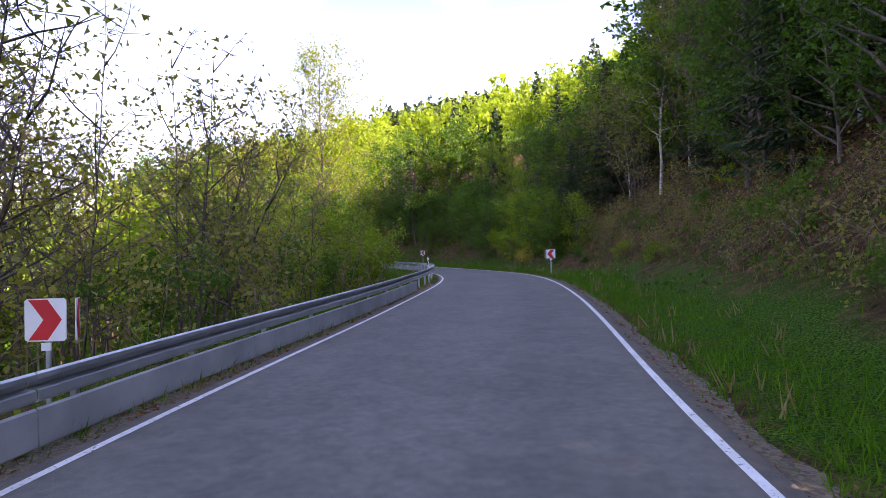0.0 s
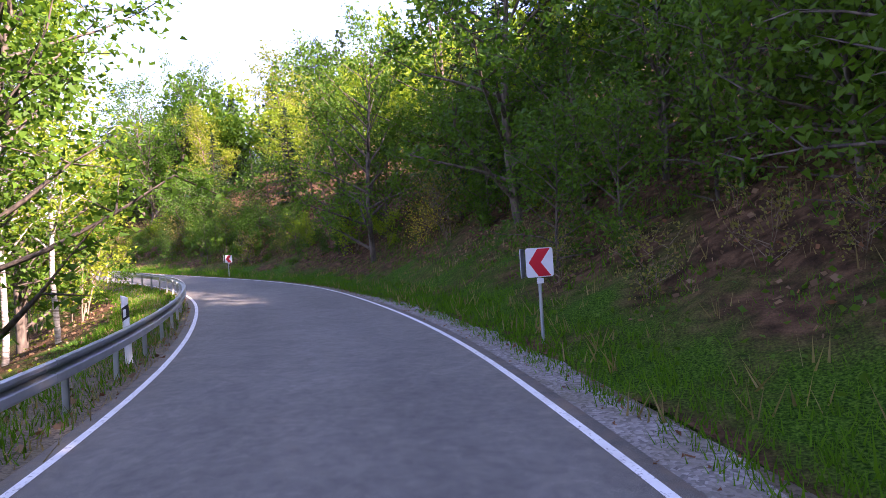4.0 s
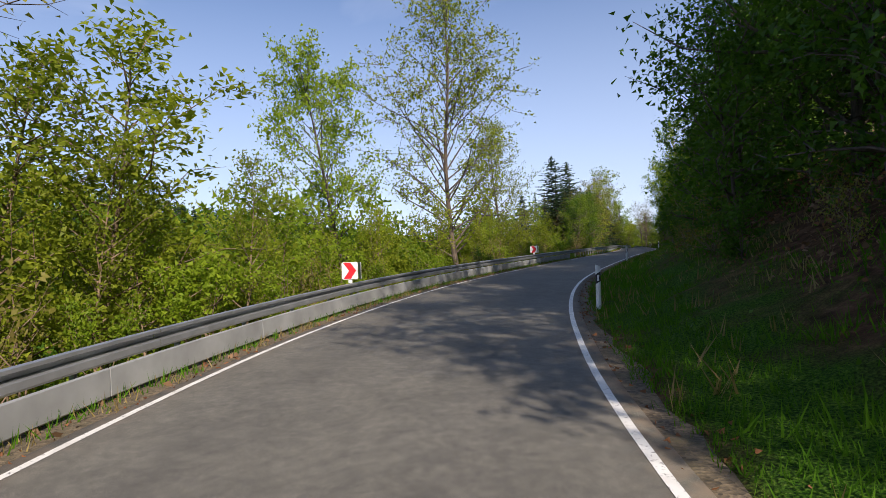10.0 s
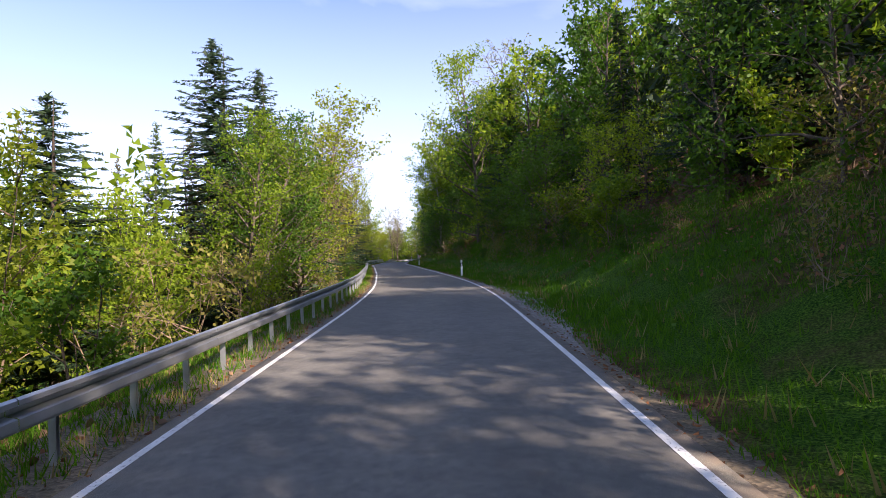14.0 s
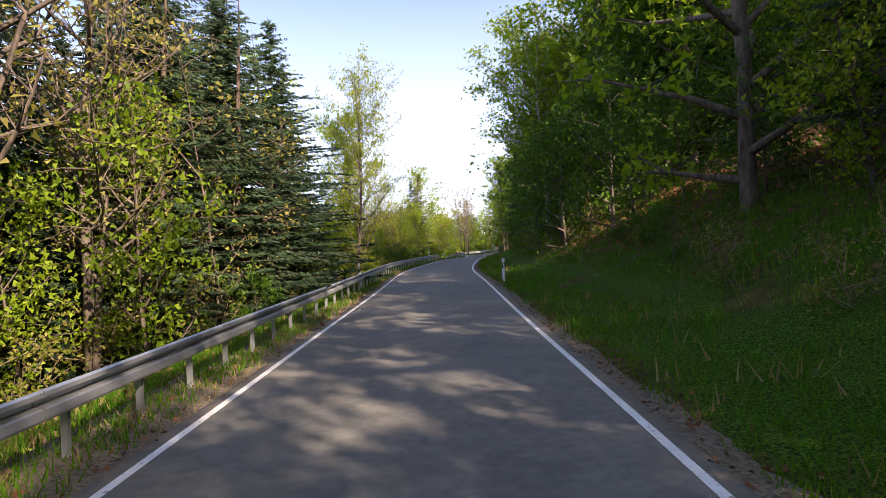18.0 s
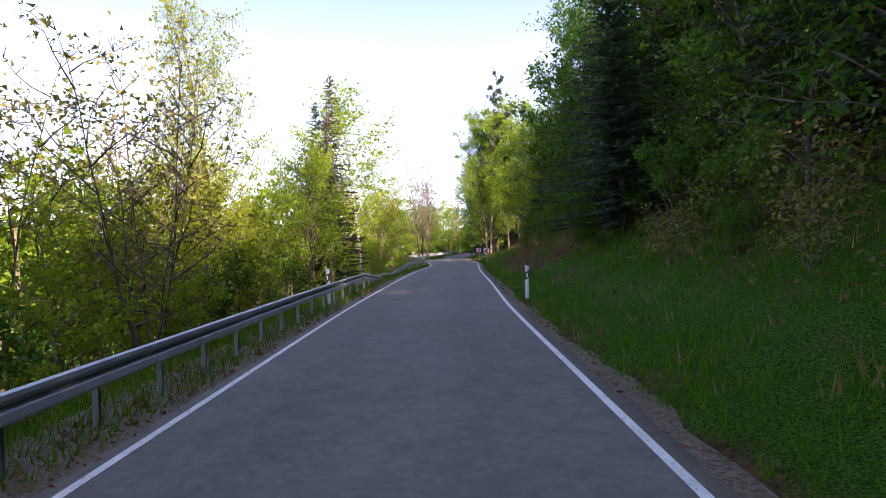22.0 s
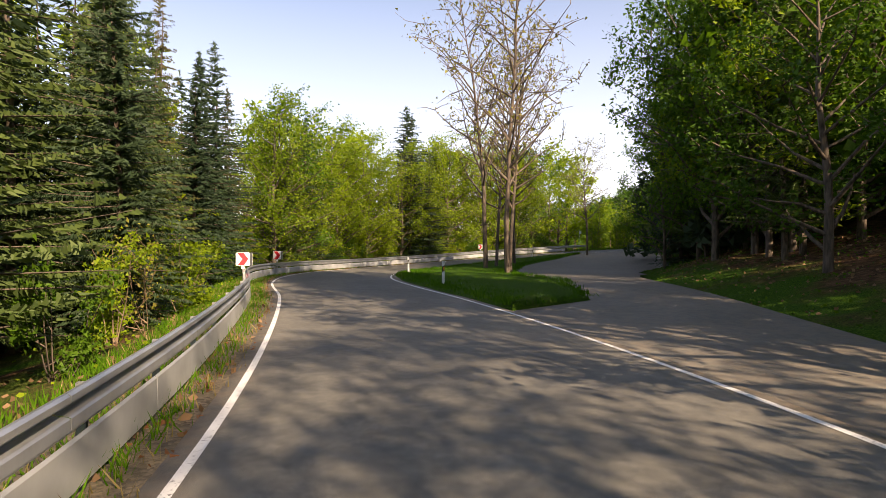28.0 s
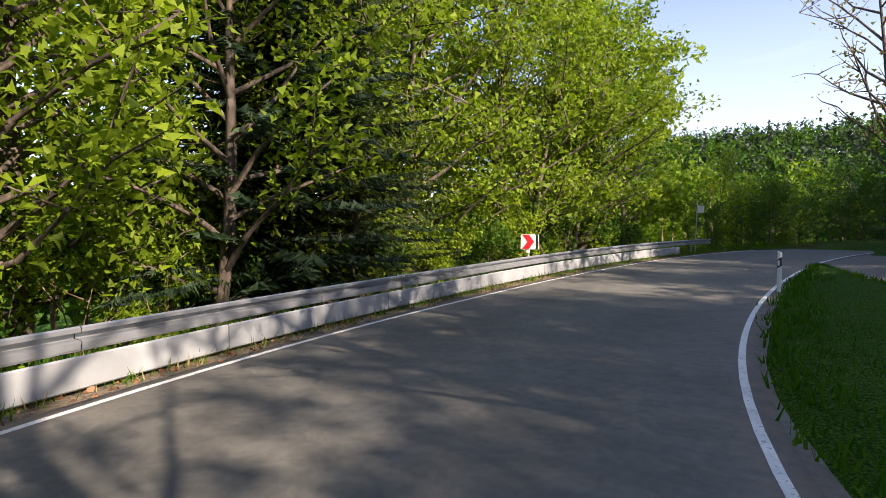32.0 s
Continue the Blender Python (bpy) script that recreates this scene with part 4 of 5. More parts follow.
family("bare", (51, 52, 53), 11, BARK, LEAF_BUD, "bare_tree", "almost bare grey tree with brownish buds", "tree", "bare trees",
       leaves=1100, leaf=0.085, limbs=32, reach=0.24, trunk_r=0.12, first=0.3, twigs=7, spread=0.12, detail=True)
family("tall_sparse", (56, 57), 20, BARK, LEAF_YELLOW, "tall_tree", "tall spreading tree with sparse yellow-green spring leaves", "tree", "tall sparse trees",
       leaves=13000, leaf=0.13, limbs=64, reach=0.25, trunk_r=0.24, first=0.14, twigs=9, spread=0.2, detail=True, lift=0.02, shape_pow=0.7, limb_r=0.3, rise=0.25)
family("pole", (61, 62, 63), 8, BARK_TAN, LEAF_YELLOW, "sapling_clump", "clump of thin saplings with yellow-green leaves", "saplings", "sapling clumps",
       leaves=2500, leaf=0.105, limbs=27, reach=0.15, trunk_r=0.06, first=0.15, stems=3)
family("pole_green", (64, 65), 8, BARK_TAN, LEAF_FRESH, "sapling_clump", "clump of thin saplings with fresh green leaves", "saplings", "sapling clumps",
       leaves=2700, leaf=0.11, limbs=27, reach=0.15, trunk_r=0.06, first=0.12, stems=3)
family("polebare", (66, 67), 8, BARK, LEAF_BUD, "sapling_clump", "clump of thin bare saplings with brown twigs", "saplings", "sapling clumps",
       leaves=900, leaf=0.08, limbs=30, reach=0.16, trunk_r=0.05, first=0.2, stems=3, twigs=5)
family("shrub", (71, 72, 73), 3, BARK, LEAF_MID, "shrub", "leafy green roadside shrub", "shrub", "green shrubs",
       leaves=1700, leaf=0.088, twigs=2, limbs=12, reach=0.34, trunk_r=0.04, first=0.03, stems=4, spread=0.16)
family("freshshrub", (76, 77, 78), 3, BARK_TAN, LEAF_FRESH, "shrub", "bright light green roadside shrub", "shrub", "bright shrubs",
       leaves=1700, leaf=0.086, twigs=2, limbs=12, reach=0.34, trunk_r=0.04, first=0.03, stems=4, spread=0.16)
family("brush", (81, 82), 2.4, BARK_TAN, LEAF_BUD, "brushwood", "brown half-bare brushwood shrub", "shrub", "brushwood shrubs",
       kite=True, leaves=400, leaf=0.075, limbs=16, reach=0.4, trunk_r=0.02, first=0.03, stems=4, twigs=2)
family("broom", (85,), 2.0, BARK_TAN, BROOM, "broom_shrub", "shrub covered in small yellow blossom", "shrub", "yellow broom shrubs",
       leaves=1200, leaf=0.055, limbs=18, reach=0.35, trunk_r=0.02, first=0.05, stems=5)
kind("spruce", [spruce(i, 13) for i in (91, 92, 93)], BARK_DARK, NEEDLES, "spruce_tree", "dark green spruce with drooping branches", "spruce", "spruce trees")
kind("spruce_back", [spruce(i, 13, tiers=24, card=0.5, gap=0.28, slim=0.23) for i in (94, 95)], BARK_DARK, NEEDLES, "spruce_tree", "dark green spruce with drooping branches", "spruce", "spruce trees")
def fir(seed, h=13.0, keep=0.85):
    wood, cards = spruce(seed, h, 0.14, 0.21, 0.1, 42, 0.2, 0.21, 0.066)
    return wood, cards[np.random.default_rng(seed).random(len(cards)) < keep]


kind("fir", [fir(i) for i in (101, 102)], BARK, NEEDLES_FRESH, "fir_tree", "loosely grown conifer with lighter green needles", "conifer", "loose conifers")
family("tall_green", (58,), 18, BARK, LEAF_FRESH, "tall_tree", "tall spreading tree with fresh green leaves", "tree", "tall leafy trees",
       leaves=14000, leaf=0.15, limbs=50, reach=0.24, trunk_r=0.22, first=0.14, twigs=6, spread=0.25, detail=True, lift=0.0, limb_r=0.3, rise=0.2)
kind("larch", [dead_spruce(i, 12) for i in (96, 97)], BARK_DARK, OLIVE, "thin_conifer", "thin conifer with sparse olive-brown needles", "conifer", "thin conifers")
kind("pine", [pine(99, 20)], BARK_TAN, NEEDLES, "pine_tree", "tall pine with a bare trunk and dark crown", "pine", "pine trees")
BASE_H = dict(beech=10, beech_near=10, beech_mid=5, green_mid=5, green=10, green_near=10, yellow=10, birch=11, bare=11, tall_sparse=20, pole=8, pole_green=8, polebare=8, shrub=3, freshshrub=3, brush=2.4, broom=2.0,
              spruce=13, spruce_back=13, fir=13, tall_green=18, larch=12, pine=20)
TREES = random.Random(5)


# clearings among the hillside trees let the low sun through to these stretches of the road
CLEAR = ((158, 169), (181, 190), (197, 206), (213, 216), (233, 237), (252, 263), (346, 368), (373, 378), (384, 388), (395, 412), (416, 426))


def in_clearing(s, lat):
    th = np.interp(s, S, TH)
    sx, sy = math.sin(sa), math.cos(sa)
    across = np.maximum(sx * np.cos(th) + sy * np.sin(th), 0.2)
    hit = s + lat * (sx * np.sin(th) - sy * np.cos(th)) / across
    return (lat > 0) & (hit > 150) & (sum(((hit > a) & (hit < b)) * 1 for a, b in CLEAR) > 0)


def plant(key, s, lat, h, wide=1.0, variant=None, lean=None):
    meshes, name, label, category, group = KINDS[key]
    x, y, _ = on_road(s, lat)
    z = float(ground_z([x], [y])[0])
    trunk, crown = meshes[TREES.randrange(len(meshes)) if variant is None else variant]
    k = h / BASE_H[key]
    tilt = TREES.uniform(0, 3) if lean is None else lean
    place = pose(x, y, z, tilt * TREES.uniform(-1, 1), tilt * TREES.uniform(-1, 1), TREES.uniform(0, 360)) @ Matrix.Diagonal((k * wide, k * wide, k, 1))
    if key in BACK:
        BACK[key].append((trunk[0], crown, np.array(place)))
        return
    top = put(name, None, m=place, label=label, category=category, group=group)
    for stem in trunk:
        put("trunk" if len(trunk) == 1 else "stem", stem, top)
    if crown:
        put("crown", crown, top)


def joined(name, pairs, label):
    """Many placed meshes as one mesh of stuff."""
    co, corner, count, base = [], [], [], 0
    for me, m in pairs:
        v = np.empty(len(me.vertices) * 3, np.float32)
        me.vertices.foreach_get("co", v)
        li, lt = np.empty(len(me.loops), np.int32), np.empty(len(me.polygons), np.int32)
        me.loops.foreach_get("vertex_index", li)
        me.polygons.foreach_get("loop_total", lt)
        co.append(v.reshape(-1, 3) @ m[:3, :3].T + m[:3, 3])
        corner.append(li + base)
        count.append(lt)
        base += len(me.vertices)
    co, corner, count = np.concatenate(co), np.concatenate(corner), np.concatenate(count)
    me = bpy.data.meshes.new(name)
    me.vertices.add(len(co))
    me.vertices.foreach_set("co", co.astype(np.float32).ravel())
    me.loops.add(len(corner))
    me.loops.foreach_set("vertex_index", corner.astype(np.int32))
    me.polygons.add(len(count))
    me.polygons.foreach_set("loop_start", np.concatenate([[0], np.cumsum(count)[:-1]]).astype(np.int32))
    me.materials.append(pairs[0][0].materials[0])
    me.update(calc_edges=True)
    put(name, me, label=label, category="woods", kind="stuff")


def edge_at(s, side):
    return float(half(s)) if side < 0 else float(edge_r(s))


def zone(side, s0, s1, e0, e1, step, kinds, h0, h1, wide=1.0):
    """Plants a belt along the road: e0 to e1 metres off its edge, about one plant each step metres."""
    s = s0 + TREES.uniform(0, step)
    while s < s1:
        e = TREES.uniform(e0, e1)
        key = TREES.choices([k for k, _ in kinds], [w for _, w in kinds])[0]
        if h0 > 5 and side > 0 and in_clearing(s, edge_at(s, side) + e) and not (s > 355 and TREES.random() < 0.4):
            s += step * 0.5
            continue
        plant(key, s, side * (edge_at(s, side) + e), TREES.uniform(h0, h1), wide * TREES.uniform(0.85, 1.2))
        s += step * TREES.uniform(0.6, 1.4)


# valley side, station by station
L, R_ = -1, 1
zone(L, -30, 14, 2.0, 4.0, 2.2, (("brush", 4), ("shrub", 1)), 2.0, 3.2)
zone(L, -12, 22, 9, 16, 1.6, (("polebare", 3), ("bare", 3)), 8, 11)
zone(L, -24, 16, 3.5, 9, 1.5, (("polebare", 5), ("bare", 1)), 7.0, 9.5)
zone(L, 12, 56, 3.2, 6.0, 2.6, (("shrub", 1), ("freshshrub", 2), ("pole", 1), ("brush", 1)), 2.2, 3.6)
zone(L, 14, 58, 5.0, 12, 2.0, (("pole", 1), ("pole_green", 4), ("polebare", 1), ("green_mid", 2), ("birch", 1)), 5.5, 7.5)
zone(L, 57, 74, 3.4, 7.0, 2.0, (("birch", 2), ("green_near", 3), ("bare", 1)), 9, 12)
zone(L, 74, 89, 3.0, 7.0, 1.9, (("pole", 3), ("pole_green", 2), ("birch", 1)), 6, 8.5)
zone(L, 89, 112, 3.2, 7.5, 1.5, (("pole", 2), ("pole_green", 4), ("beech_mid", 2)), 4.2, 5.6)
plant("polebare", 96.0, -7.6, 8.6, 1.1)
zone(L, 76, 130, 2.2, 4.0, 3.0, (("shrub", 2), ("freshshrub", 1), ("brush", 1)), 1.8, 3.0)
plant("beech_near", 106.5, -8.5, 9.0, 1.0)
plant("green_near", 113.2, -9.2, 9.0, 0.8)
plant("beech_mid", 116.0, -8.0, 4.6, 1.1)
plant("green_near", 119.6, -9.0, 7.6, 0.9)
zone(L, 106, 118, 4.2, 8, 2.2, (("pole_green", 2), ("polebare", 2)), 3.8, 5)
plant("green_near", 121.8, -8.4, 10.8, 1.1)
plant("beech_near", 127.5, -8.6, 9.5, 1.1)
for s_, lat_ in ((119.5, -6.6), (122.5, -6.9), (125.0, -6.8), (128.0, -7.0)):
    plant("green_mid", s_, lat_, 4.8, 1.1)
plant("green_near", 125.0, -10.0, 11.8, 1.1)
zone(L, 128, 148, 4.5, 9, 1.7, (("polebare", 3), ("yellow", 2), ("pole", 2)), 5, 6.4)
plant("bare", 131.0, -9.0, 8.6, 1.1)
plant("bare", 133.6, -8.6, 10.2, 1.15)
plant("yellow", 136.6, -9.4, 8.4, 1.2)
plant("yellow", 139.5, -9.6, 9.2, 1.5)
zone(L, 128, 200, 2.2, 4.5, 2.2, (("freshshrub", 2), ("brush", 3), ("shrub", 1)), 1.5, 2.6)
zone(L, 130, 200, 5, 11, 2.0, (("pole", 3), ("pole_green", 3), ("beech_mid", 2)), 4.8, 6.8)
plant("tall_green", 157.5, -12.5, 16.5, 0.9)
plant("tall_sparse", 168.0, -9.6, 22.5, 1.0, 0, 0)
plant("tall_sparse", 184.0, -12.2, 17.0, 0.85, 0, 2)
plant("spruce", 197.4, -13.0, 11.2, 2.0)
zone(L, 198, 211, 3.6, 6, 2.4, (("beech_near", 2), ("green_near", 1)), 7, 8.5)
plant("spruce", 210.6, -10.6, 16.6, 1.8)
plant("spruce", 214.3, -8.9, 15.6, 1.7)
zone(L, 213, 234, 3.6, 8, 1.5, (("larch", 4), ("fir", 2), ("bare", 2), ("yellow", 1)), 9, 13.5)
zone(L, 207, 246, 6.5, 14, 1.2, (("larch", 4), ("fir", 2), ("beech_near", 1)), 9, 12.5)
zone(L, 206, 242, 3.2, 7.0, 1.4, (("polebare", 3), ("bare", 1)), 6.5, 9.5)
zone(L, 206, 232, 4.0, 5.5, 5.0, (("beech_mid", 2), ("pole_green", 1)), 2.6, 4.2)
zone(L, 205, 246, 2.4, 4.5, 2.0, (("brush", 4), ("shrub", 1)), 1.0, 2.0)
zone(L, 246, 290, 2.2, 4.0, 2.7, (("freshshrub", 2), ("shrub", 1), ("brush", 1)), 1.4, 2.6)
plant("beech_mid", 233.0, -5.8, 5.4, 0.9)
zone(L, 233, 246, 4.8, 8.5, 1.6, (("spruce", 1),), 10, 14)
plant("spruce", 246.6, -6.2, 11.0, 1.2)
plant("tall_sparse", 254.6, -4.7, 12.2, 0.85, 1, 3)
plant("tall_green", 259.5, -7.0, 11.5, 0.95)
zone(L, 249, 272, 4, 9, 2.4, (("beech_near", 3), ("yellow", 2)), 5.0, 7.4)
zone(L, 262, 290, 3.2, 8, 1.9, (("polebare", 2), ("pole", 3), ("pole_green", 2)), 5, 7)
zone(L, 274, 284, 4.0, 8.5, 1.4, (("polebare", 3), ("yellow", 1)), 7.5, 9.5)
zone(L, 284, 300, 3.6, 8.5, 1.2, (("yellow", 3), ("pole", 3), ("beech_near", 2), ("pole_green", 2)), 6, 8)
plant("larch", 300.5, -6.7, 13.0, 1.3)
plant("spruce", 303.5, -8.2, 13.0, 1.1)
plant("larch", 305.5, -7.8, 12.0, 1.4)
plant("birch", 312.0, -8.4, 16.0, 1.2)
plant("birch", 315.0, -7.6, 15.5, 1.2)
zone(L, 306, 332, 4.0, 8, 1.2, (("beech_mid", 4), ("pole_green", 1)), 2.6, 4.6)
zone(L, 320, 348, 5, 11, 2.2, (("birch", 4), ("yellow", 2), ("larch", 2)), 9, 13)
zone(L, 332, 372, 2.6, 4.5, 2.6, (("freshshrub", 2), ("brush", 1), ("shrub", 1)), 1.4, 2.4)
plant("fir", 356.5, -7.3, 13.0, 1.05)
plant("fir", 359.0, -8.4, 11.5, 1.0)
zone(L, 362, 386, 3.4, 6.0, 1.8, (("spruce", 3), ("fir", 2), ("larch", 1)), 11, 15)
zone(L, 363, 386, 6.5, 10, 1.9, (("spruce_back", 1),), 12, 16)
zone(L, 387, 426, 3.4, 7, 1.7, (("beech_near", 5), ("green_near", 1)), 8, 13)
zone(L, 374, 434, 6.5, 13, 1.9, (("spruce_back", 2), ("beech", 2), ("birch", 1)), 11, 16)
zone(L, 431, 450, 2.0, 6.0, 2.0, (("green_mid", 2), ("beech_mid", 2)), 4, 6)
zone(L, 450, 476, 1.2, 5.0, 1.8, (("green_near", 2), ("spruce_back", 2)), 9, 13)
zone(L, 431, 470, 0.9, 3.0, 1.8, (("green_mid", 1),), 2.5, 4.5)
plant("spruce", 405.6, -8.2, 17.5, 1.3)
plant("fir", 409.5, -9.0, 15.0, 1.2)
for s_, lat_, h_ in ((387.6, -6.9, 12.0), (390.6, -7.2, 9.5), (395.5, -7.0, 12.2), (399.5, -7.2, 9.8), (411.5, -8.2, 14.0), (416.0, -7.8, 14.5), (420.0, -8.0, 13.0)):
    plant("beech_near", s_, lat_, h_, 1.15)
zone(L, 374, 428, 3.0, 4.8, 1.3, (("shrub", 2), ("freshshrub", 2)), 1.8, 3.2)

# hillside
zone(R_, -20, 30, 3.8, 8, 1.6, (("brush", 4), ("shrub", 1)), 1.0, 2.2)
zone(R_, -30, 30, 9, 12, 2.6, (("birch", 4), ("bare", 2)), 9, 13)
zone(R_, -24, 34, 11, 17, 1.3, (("green", 4), ("spruce_back", 1)), 12, 15)
plant("spruce", 44.0, 13.0, 13.0, 1.0)
plant("shrub", 31.0, 5.4, 3.4)
for s_, lat_, h_ in ((29.5, 6.6, 3.6), (33.0, 6.2, 4.4), (36.0, 5.9, 4.6), (39.5, 6.4, 5.0)):
    plant("beech_mid", s_, lat_, h_, 1.1)
for s_, lat_, h_ in ((250.0, 6.8, 5.5), (253.5, 7.4, 7.0), (257.0, 6.6, 6.0), (266.0, 7.4, 6.5)):
    plant("green_mid", s_, lat_, h_, 1.2)
plant("green_mid", 34.0, 6.4, 4.6, 1.2)
plant("beech_mid", 38.0, 6.6, 4.8, 1.2)
zone(R_, 41, 61, 3.8, 7.0, 1.5, (("green_mid", 3), ("beech_mid", 1)), 3.5, 6.0)
zone(R_, -8, 62, 3.3, 5.6, 2.0, (("brush", 3), ("shrub", 1)), 0.8, 1.7)
zone(R_, 14, 40, 3.0, 9.0, 0.8, (("brush", 3), ("shrub", 2), ("freshshrub", 1)), 0.6, 1.4, 1.3)
zone(R_, 80, 114, 3.2, 5.6, 1.3, (("brush", 1), ("shrub", 2), ("freshshrub", 1)), 1.2, 2.4)
zone(R_, 114, 330, 3.5, 5.6, 3.0, (("brush", 3), ("shrub", 2)), 0.8, 1.7)
zone(R_, 26, 40, 8.5, 14, 2.0, (("green", 4), ("beech", 2), ("spruce_back", 1)), 9, 12)
zone(R_, 40, 58, 8.5, 14, 2.2, (("green_near", 4), ("beech_near", 1), ("spruce_back", 1)), 6.5, 9)
zone(R_, 59, 76, 8, 13, 1.9, (("green", 2), ("beech", 3), ("spruce_back", 1)), 11, 14)
zone(R_, 50, 80, 5.6, 9.0, 1.4, (("green_mid", 1),), 3.8, 6.5)
plant("green_near", 66.0, 9.0, 13.5, 1.25)
zone(R_, 78, 112, 8.5, 14, 2.4, (("beech", 3), ("yellow", 2), ("spruce_back", 1)), 7, 11)
zone(R_, 92, 106, 4.2, 8.5, 1.6, (("green_mid", 1),), 3.5, 6.5)
zone(R_, -14, 21, 6.0, 10, 2.0, (("green_near", 2), ("spruce_back", 2)), 7, 11)
zone(R_, 21, 36, 8, 11, 1.2, (("polebare", 3), ("birch", 1)), 9, 12)
plant("green_near", 75.0, 6.6, 12.5, 1.0)
plant("green_near", 79.5, 7.4, 12.0, 1.0)
zone(R_, 86, 104, 3.2, 6.0, 1.1, (("green_mid", 2), ("shrub", 1)), 2.0, 3.6)
zone(R_, 90, 112, 4.6, 9.5, 0.8, (("shrub", 3), ("brush", 1)), 1.4, 2.8)
zone(R_, 62, 112, 4.5, 7.5, 2.4, (("shrub", 3), ("freshshrub", 2), ("brush", 2)), 1.8, 3.6)
zone(R_, 112, 126, 2.6, 6.5, 0.9, (("brush", 4), ("freshshrub", 1)), 0.7, 1.8)
zone(R_, 127, 160, 4.6, 7.0, 2.0, (("green_mid", 1),), 4, 7)
zone(R_, 112, 166, 7, 12, 2.6, (("green_near", 3), ("fir", 1), ("spruce", 1)), 12, 16)
zone(R_, 160, 238, 5.0, 10, 2.0, (("shrub", 3), ("green_near", 1), ("freshshrub", 1), ("brush", 1)), 2.0, 3.4)
zone(R_, 160, 238, 6.5, 10, 4.0, (("green_mid", 2), ("beech_mid", 1)), 4.0, 6.5)
zone(R_, 150, 182, 9, 15, 2.6, (("green", 1),), 11, 14)
zone(R_, 165, 213, 9, 16, 3.0, (("green", 2), ("beech", 3), ("spruce_back", 2)), 10, 14)
zone(R_, 213, 250, 10, 16, 3.2, (("green", 3), ("beech", 2), ("spruce_back", 2)), 11, 15)
plant("beech_near", 236.0, 8.6, 19.0, 1.0)
plant("bare", 239.0, 13.5, 19.0, 1.0)
zone(R_, 216, 262, 5.5, 9, 2.4, (("green_mid", 1),), 3.5, 7)
plant("birch", 259.0, 7.6, 16.0, 1.5)
plant("yellow", 263.0, 8.4, 14.0, 1.4)
zone(R_, 246, 318, 8, 13, 1.9, (("green_near", 3), ("spruce", 2), ("fir", 1)), 12, 16)
zone(R_, 262, 325, 4.5, 7.5, 2.0, (("shrub", 3), ("brush", 1)), 1.6, 3.0)
zone(R_, 262, 325, 5.5, 8, 4.0, (("green_mid", 1),), 4.0, 6.0)
plant("pine", 348.8, 8.2, 27.0, 0.65)
for key_, s_, lat_, h_ in (("spruce", 321.0, 10.0, 12.0), ("green_near", 326.0, 9.6, 12.0), ("beech_near", 331.0, 9.2, 12.5), ("beech_near", 336.0, 10.6, 13.0), ("beech_near", 341.5, 9.6, 12.0), ("spruce", 196.0, 11.0, 11.0),
                           ("spruce", 199.5, 12.5, 12.0), ("spruce", 231.0, 10.8, 14.0), ("yellow", 258.0, 8.4, 15.0), ("tall_green", 264.0, 9.0, 15.0)):
    plant(key_, s_, lat_, h_, 1.1)
zone(R_, 312, 326, 6.5, 13, 2.6, (("beech_near", 3), ("green", 2)), 10, 14)
zone(R_, 326, 350, 9, 18, 2.4, (("beech_near", 3), ("green", 1)), 10, 13)
plant("beech_near", 348.6, 7.4, 13.5, 1.2)
zone(R_, 350, 362, 2.5, 6.0, 2.2, (("green_near", 2), ("beech_near", 1), ("spruce_back", 1)), 9, 12)
zone(R_, 362, 392, 3.0, 7.5, 1.8, (("green_near", 2), ("beech_near", 1), ("fir", 1)), 13, 18)
zone(R_, 392, 410, 1.2, 5.0, 2.4, (("green_near", 2), ("spruce_back", 2)), 9, 13)
zone(R_, 410, 470, 0.8, 4.5, 2.6, (("green_near", 3), ("fir", 2)), 10, 13)
zone(R_, 348, 460, 4.5, 14, 3.4, (("spruce", 2), ("green_near", 3)), 11, 15)
plant("broom", 35.5, 5.0, 1.5)
plant("broom", 37.0, 5.6, 1.2)
plant("broom", 309.1, 9.1, 1.7)
plant("broom", 313.6, 7.3, 1.0)
plant("broom", 72.0, 8.0, 1.8)
# dark conifers among the beeches of the last bend, and behind the spruces of the straight
for key_, s_, lat_, h_, w_ in (("spruce", 391.8, -7.3, 13.0, 1.0), ("fir", 388.8, -6.8, 11.0, 1.0), ("spruce", 404.8, -7.0, 16.0, 1.15), ("fir", 406.8, -6.3, 12.0, 1.1),
                               ("spruce", 240.2, -6.6, 12.5, 1.5), ("spruce", 242.6, -7.6, 13.5, 1.6), ("spruce", 244.6, -6.4, 12.5, 1.5), ("spruce", 238.6, -8.0, 13.0, 1.6), ("spruce_back", 231.5, -12.0, 14.0, 1.2), ("spruce_back", 234.6, -11.0, 15.0, 1.2), ("spruce_back", 237.4, -12.5, 15.5, 1.2), ("spruce_back", 240.3, -11.3, 14.5, 1.2), ("spruce_back", 243.2, -12.2, 14.0, 1.2)):
    plant(key_, s_, lat_, h_, w_)
plant("tall_sparse", 45.0, -9.0, 19.0, 0.8, 1, 2)
plant("tall_sparse", 291.9, -9.6, 14.0, 0.7, 0, 1)
plant("spruce", 273.5, -9.2, 13.0, 0.9)
plant("spruce", 289.5, 7.6, 11.0, 1.3)
plant("spruce", 293.0, 9.0, 12.0, 1.2)
plant("spruce", 33.6, 8.0, 7.5, 1.1)
plant("yellow", 104.5, 20.9, 14.0, 1.3)
plant("birch", 121.5, 8.2, 11.5, 1.2)
plant("bare", 419.0, 5.5, 12.0, 1.0)
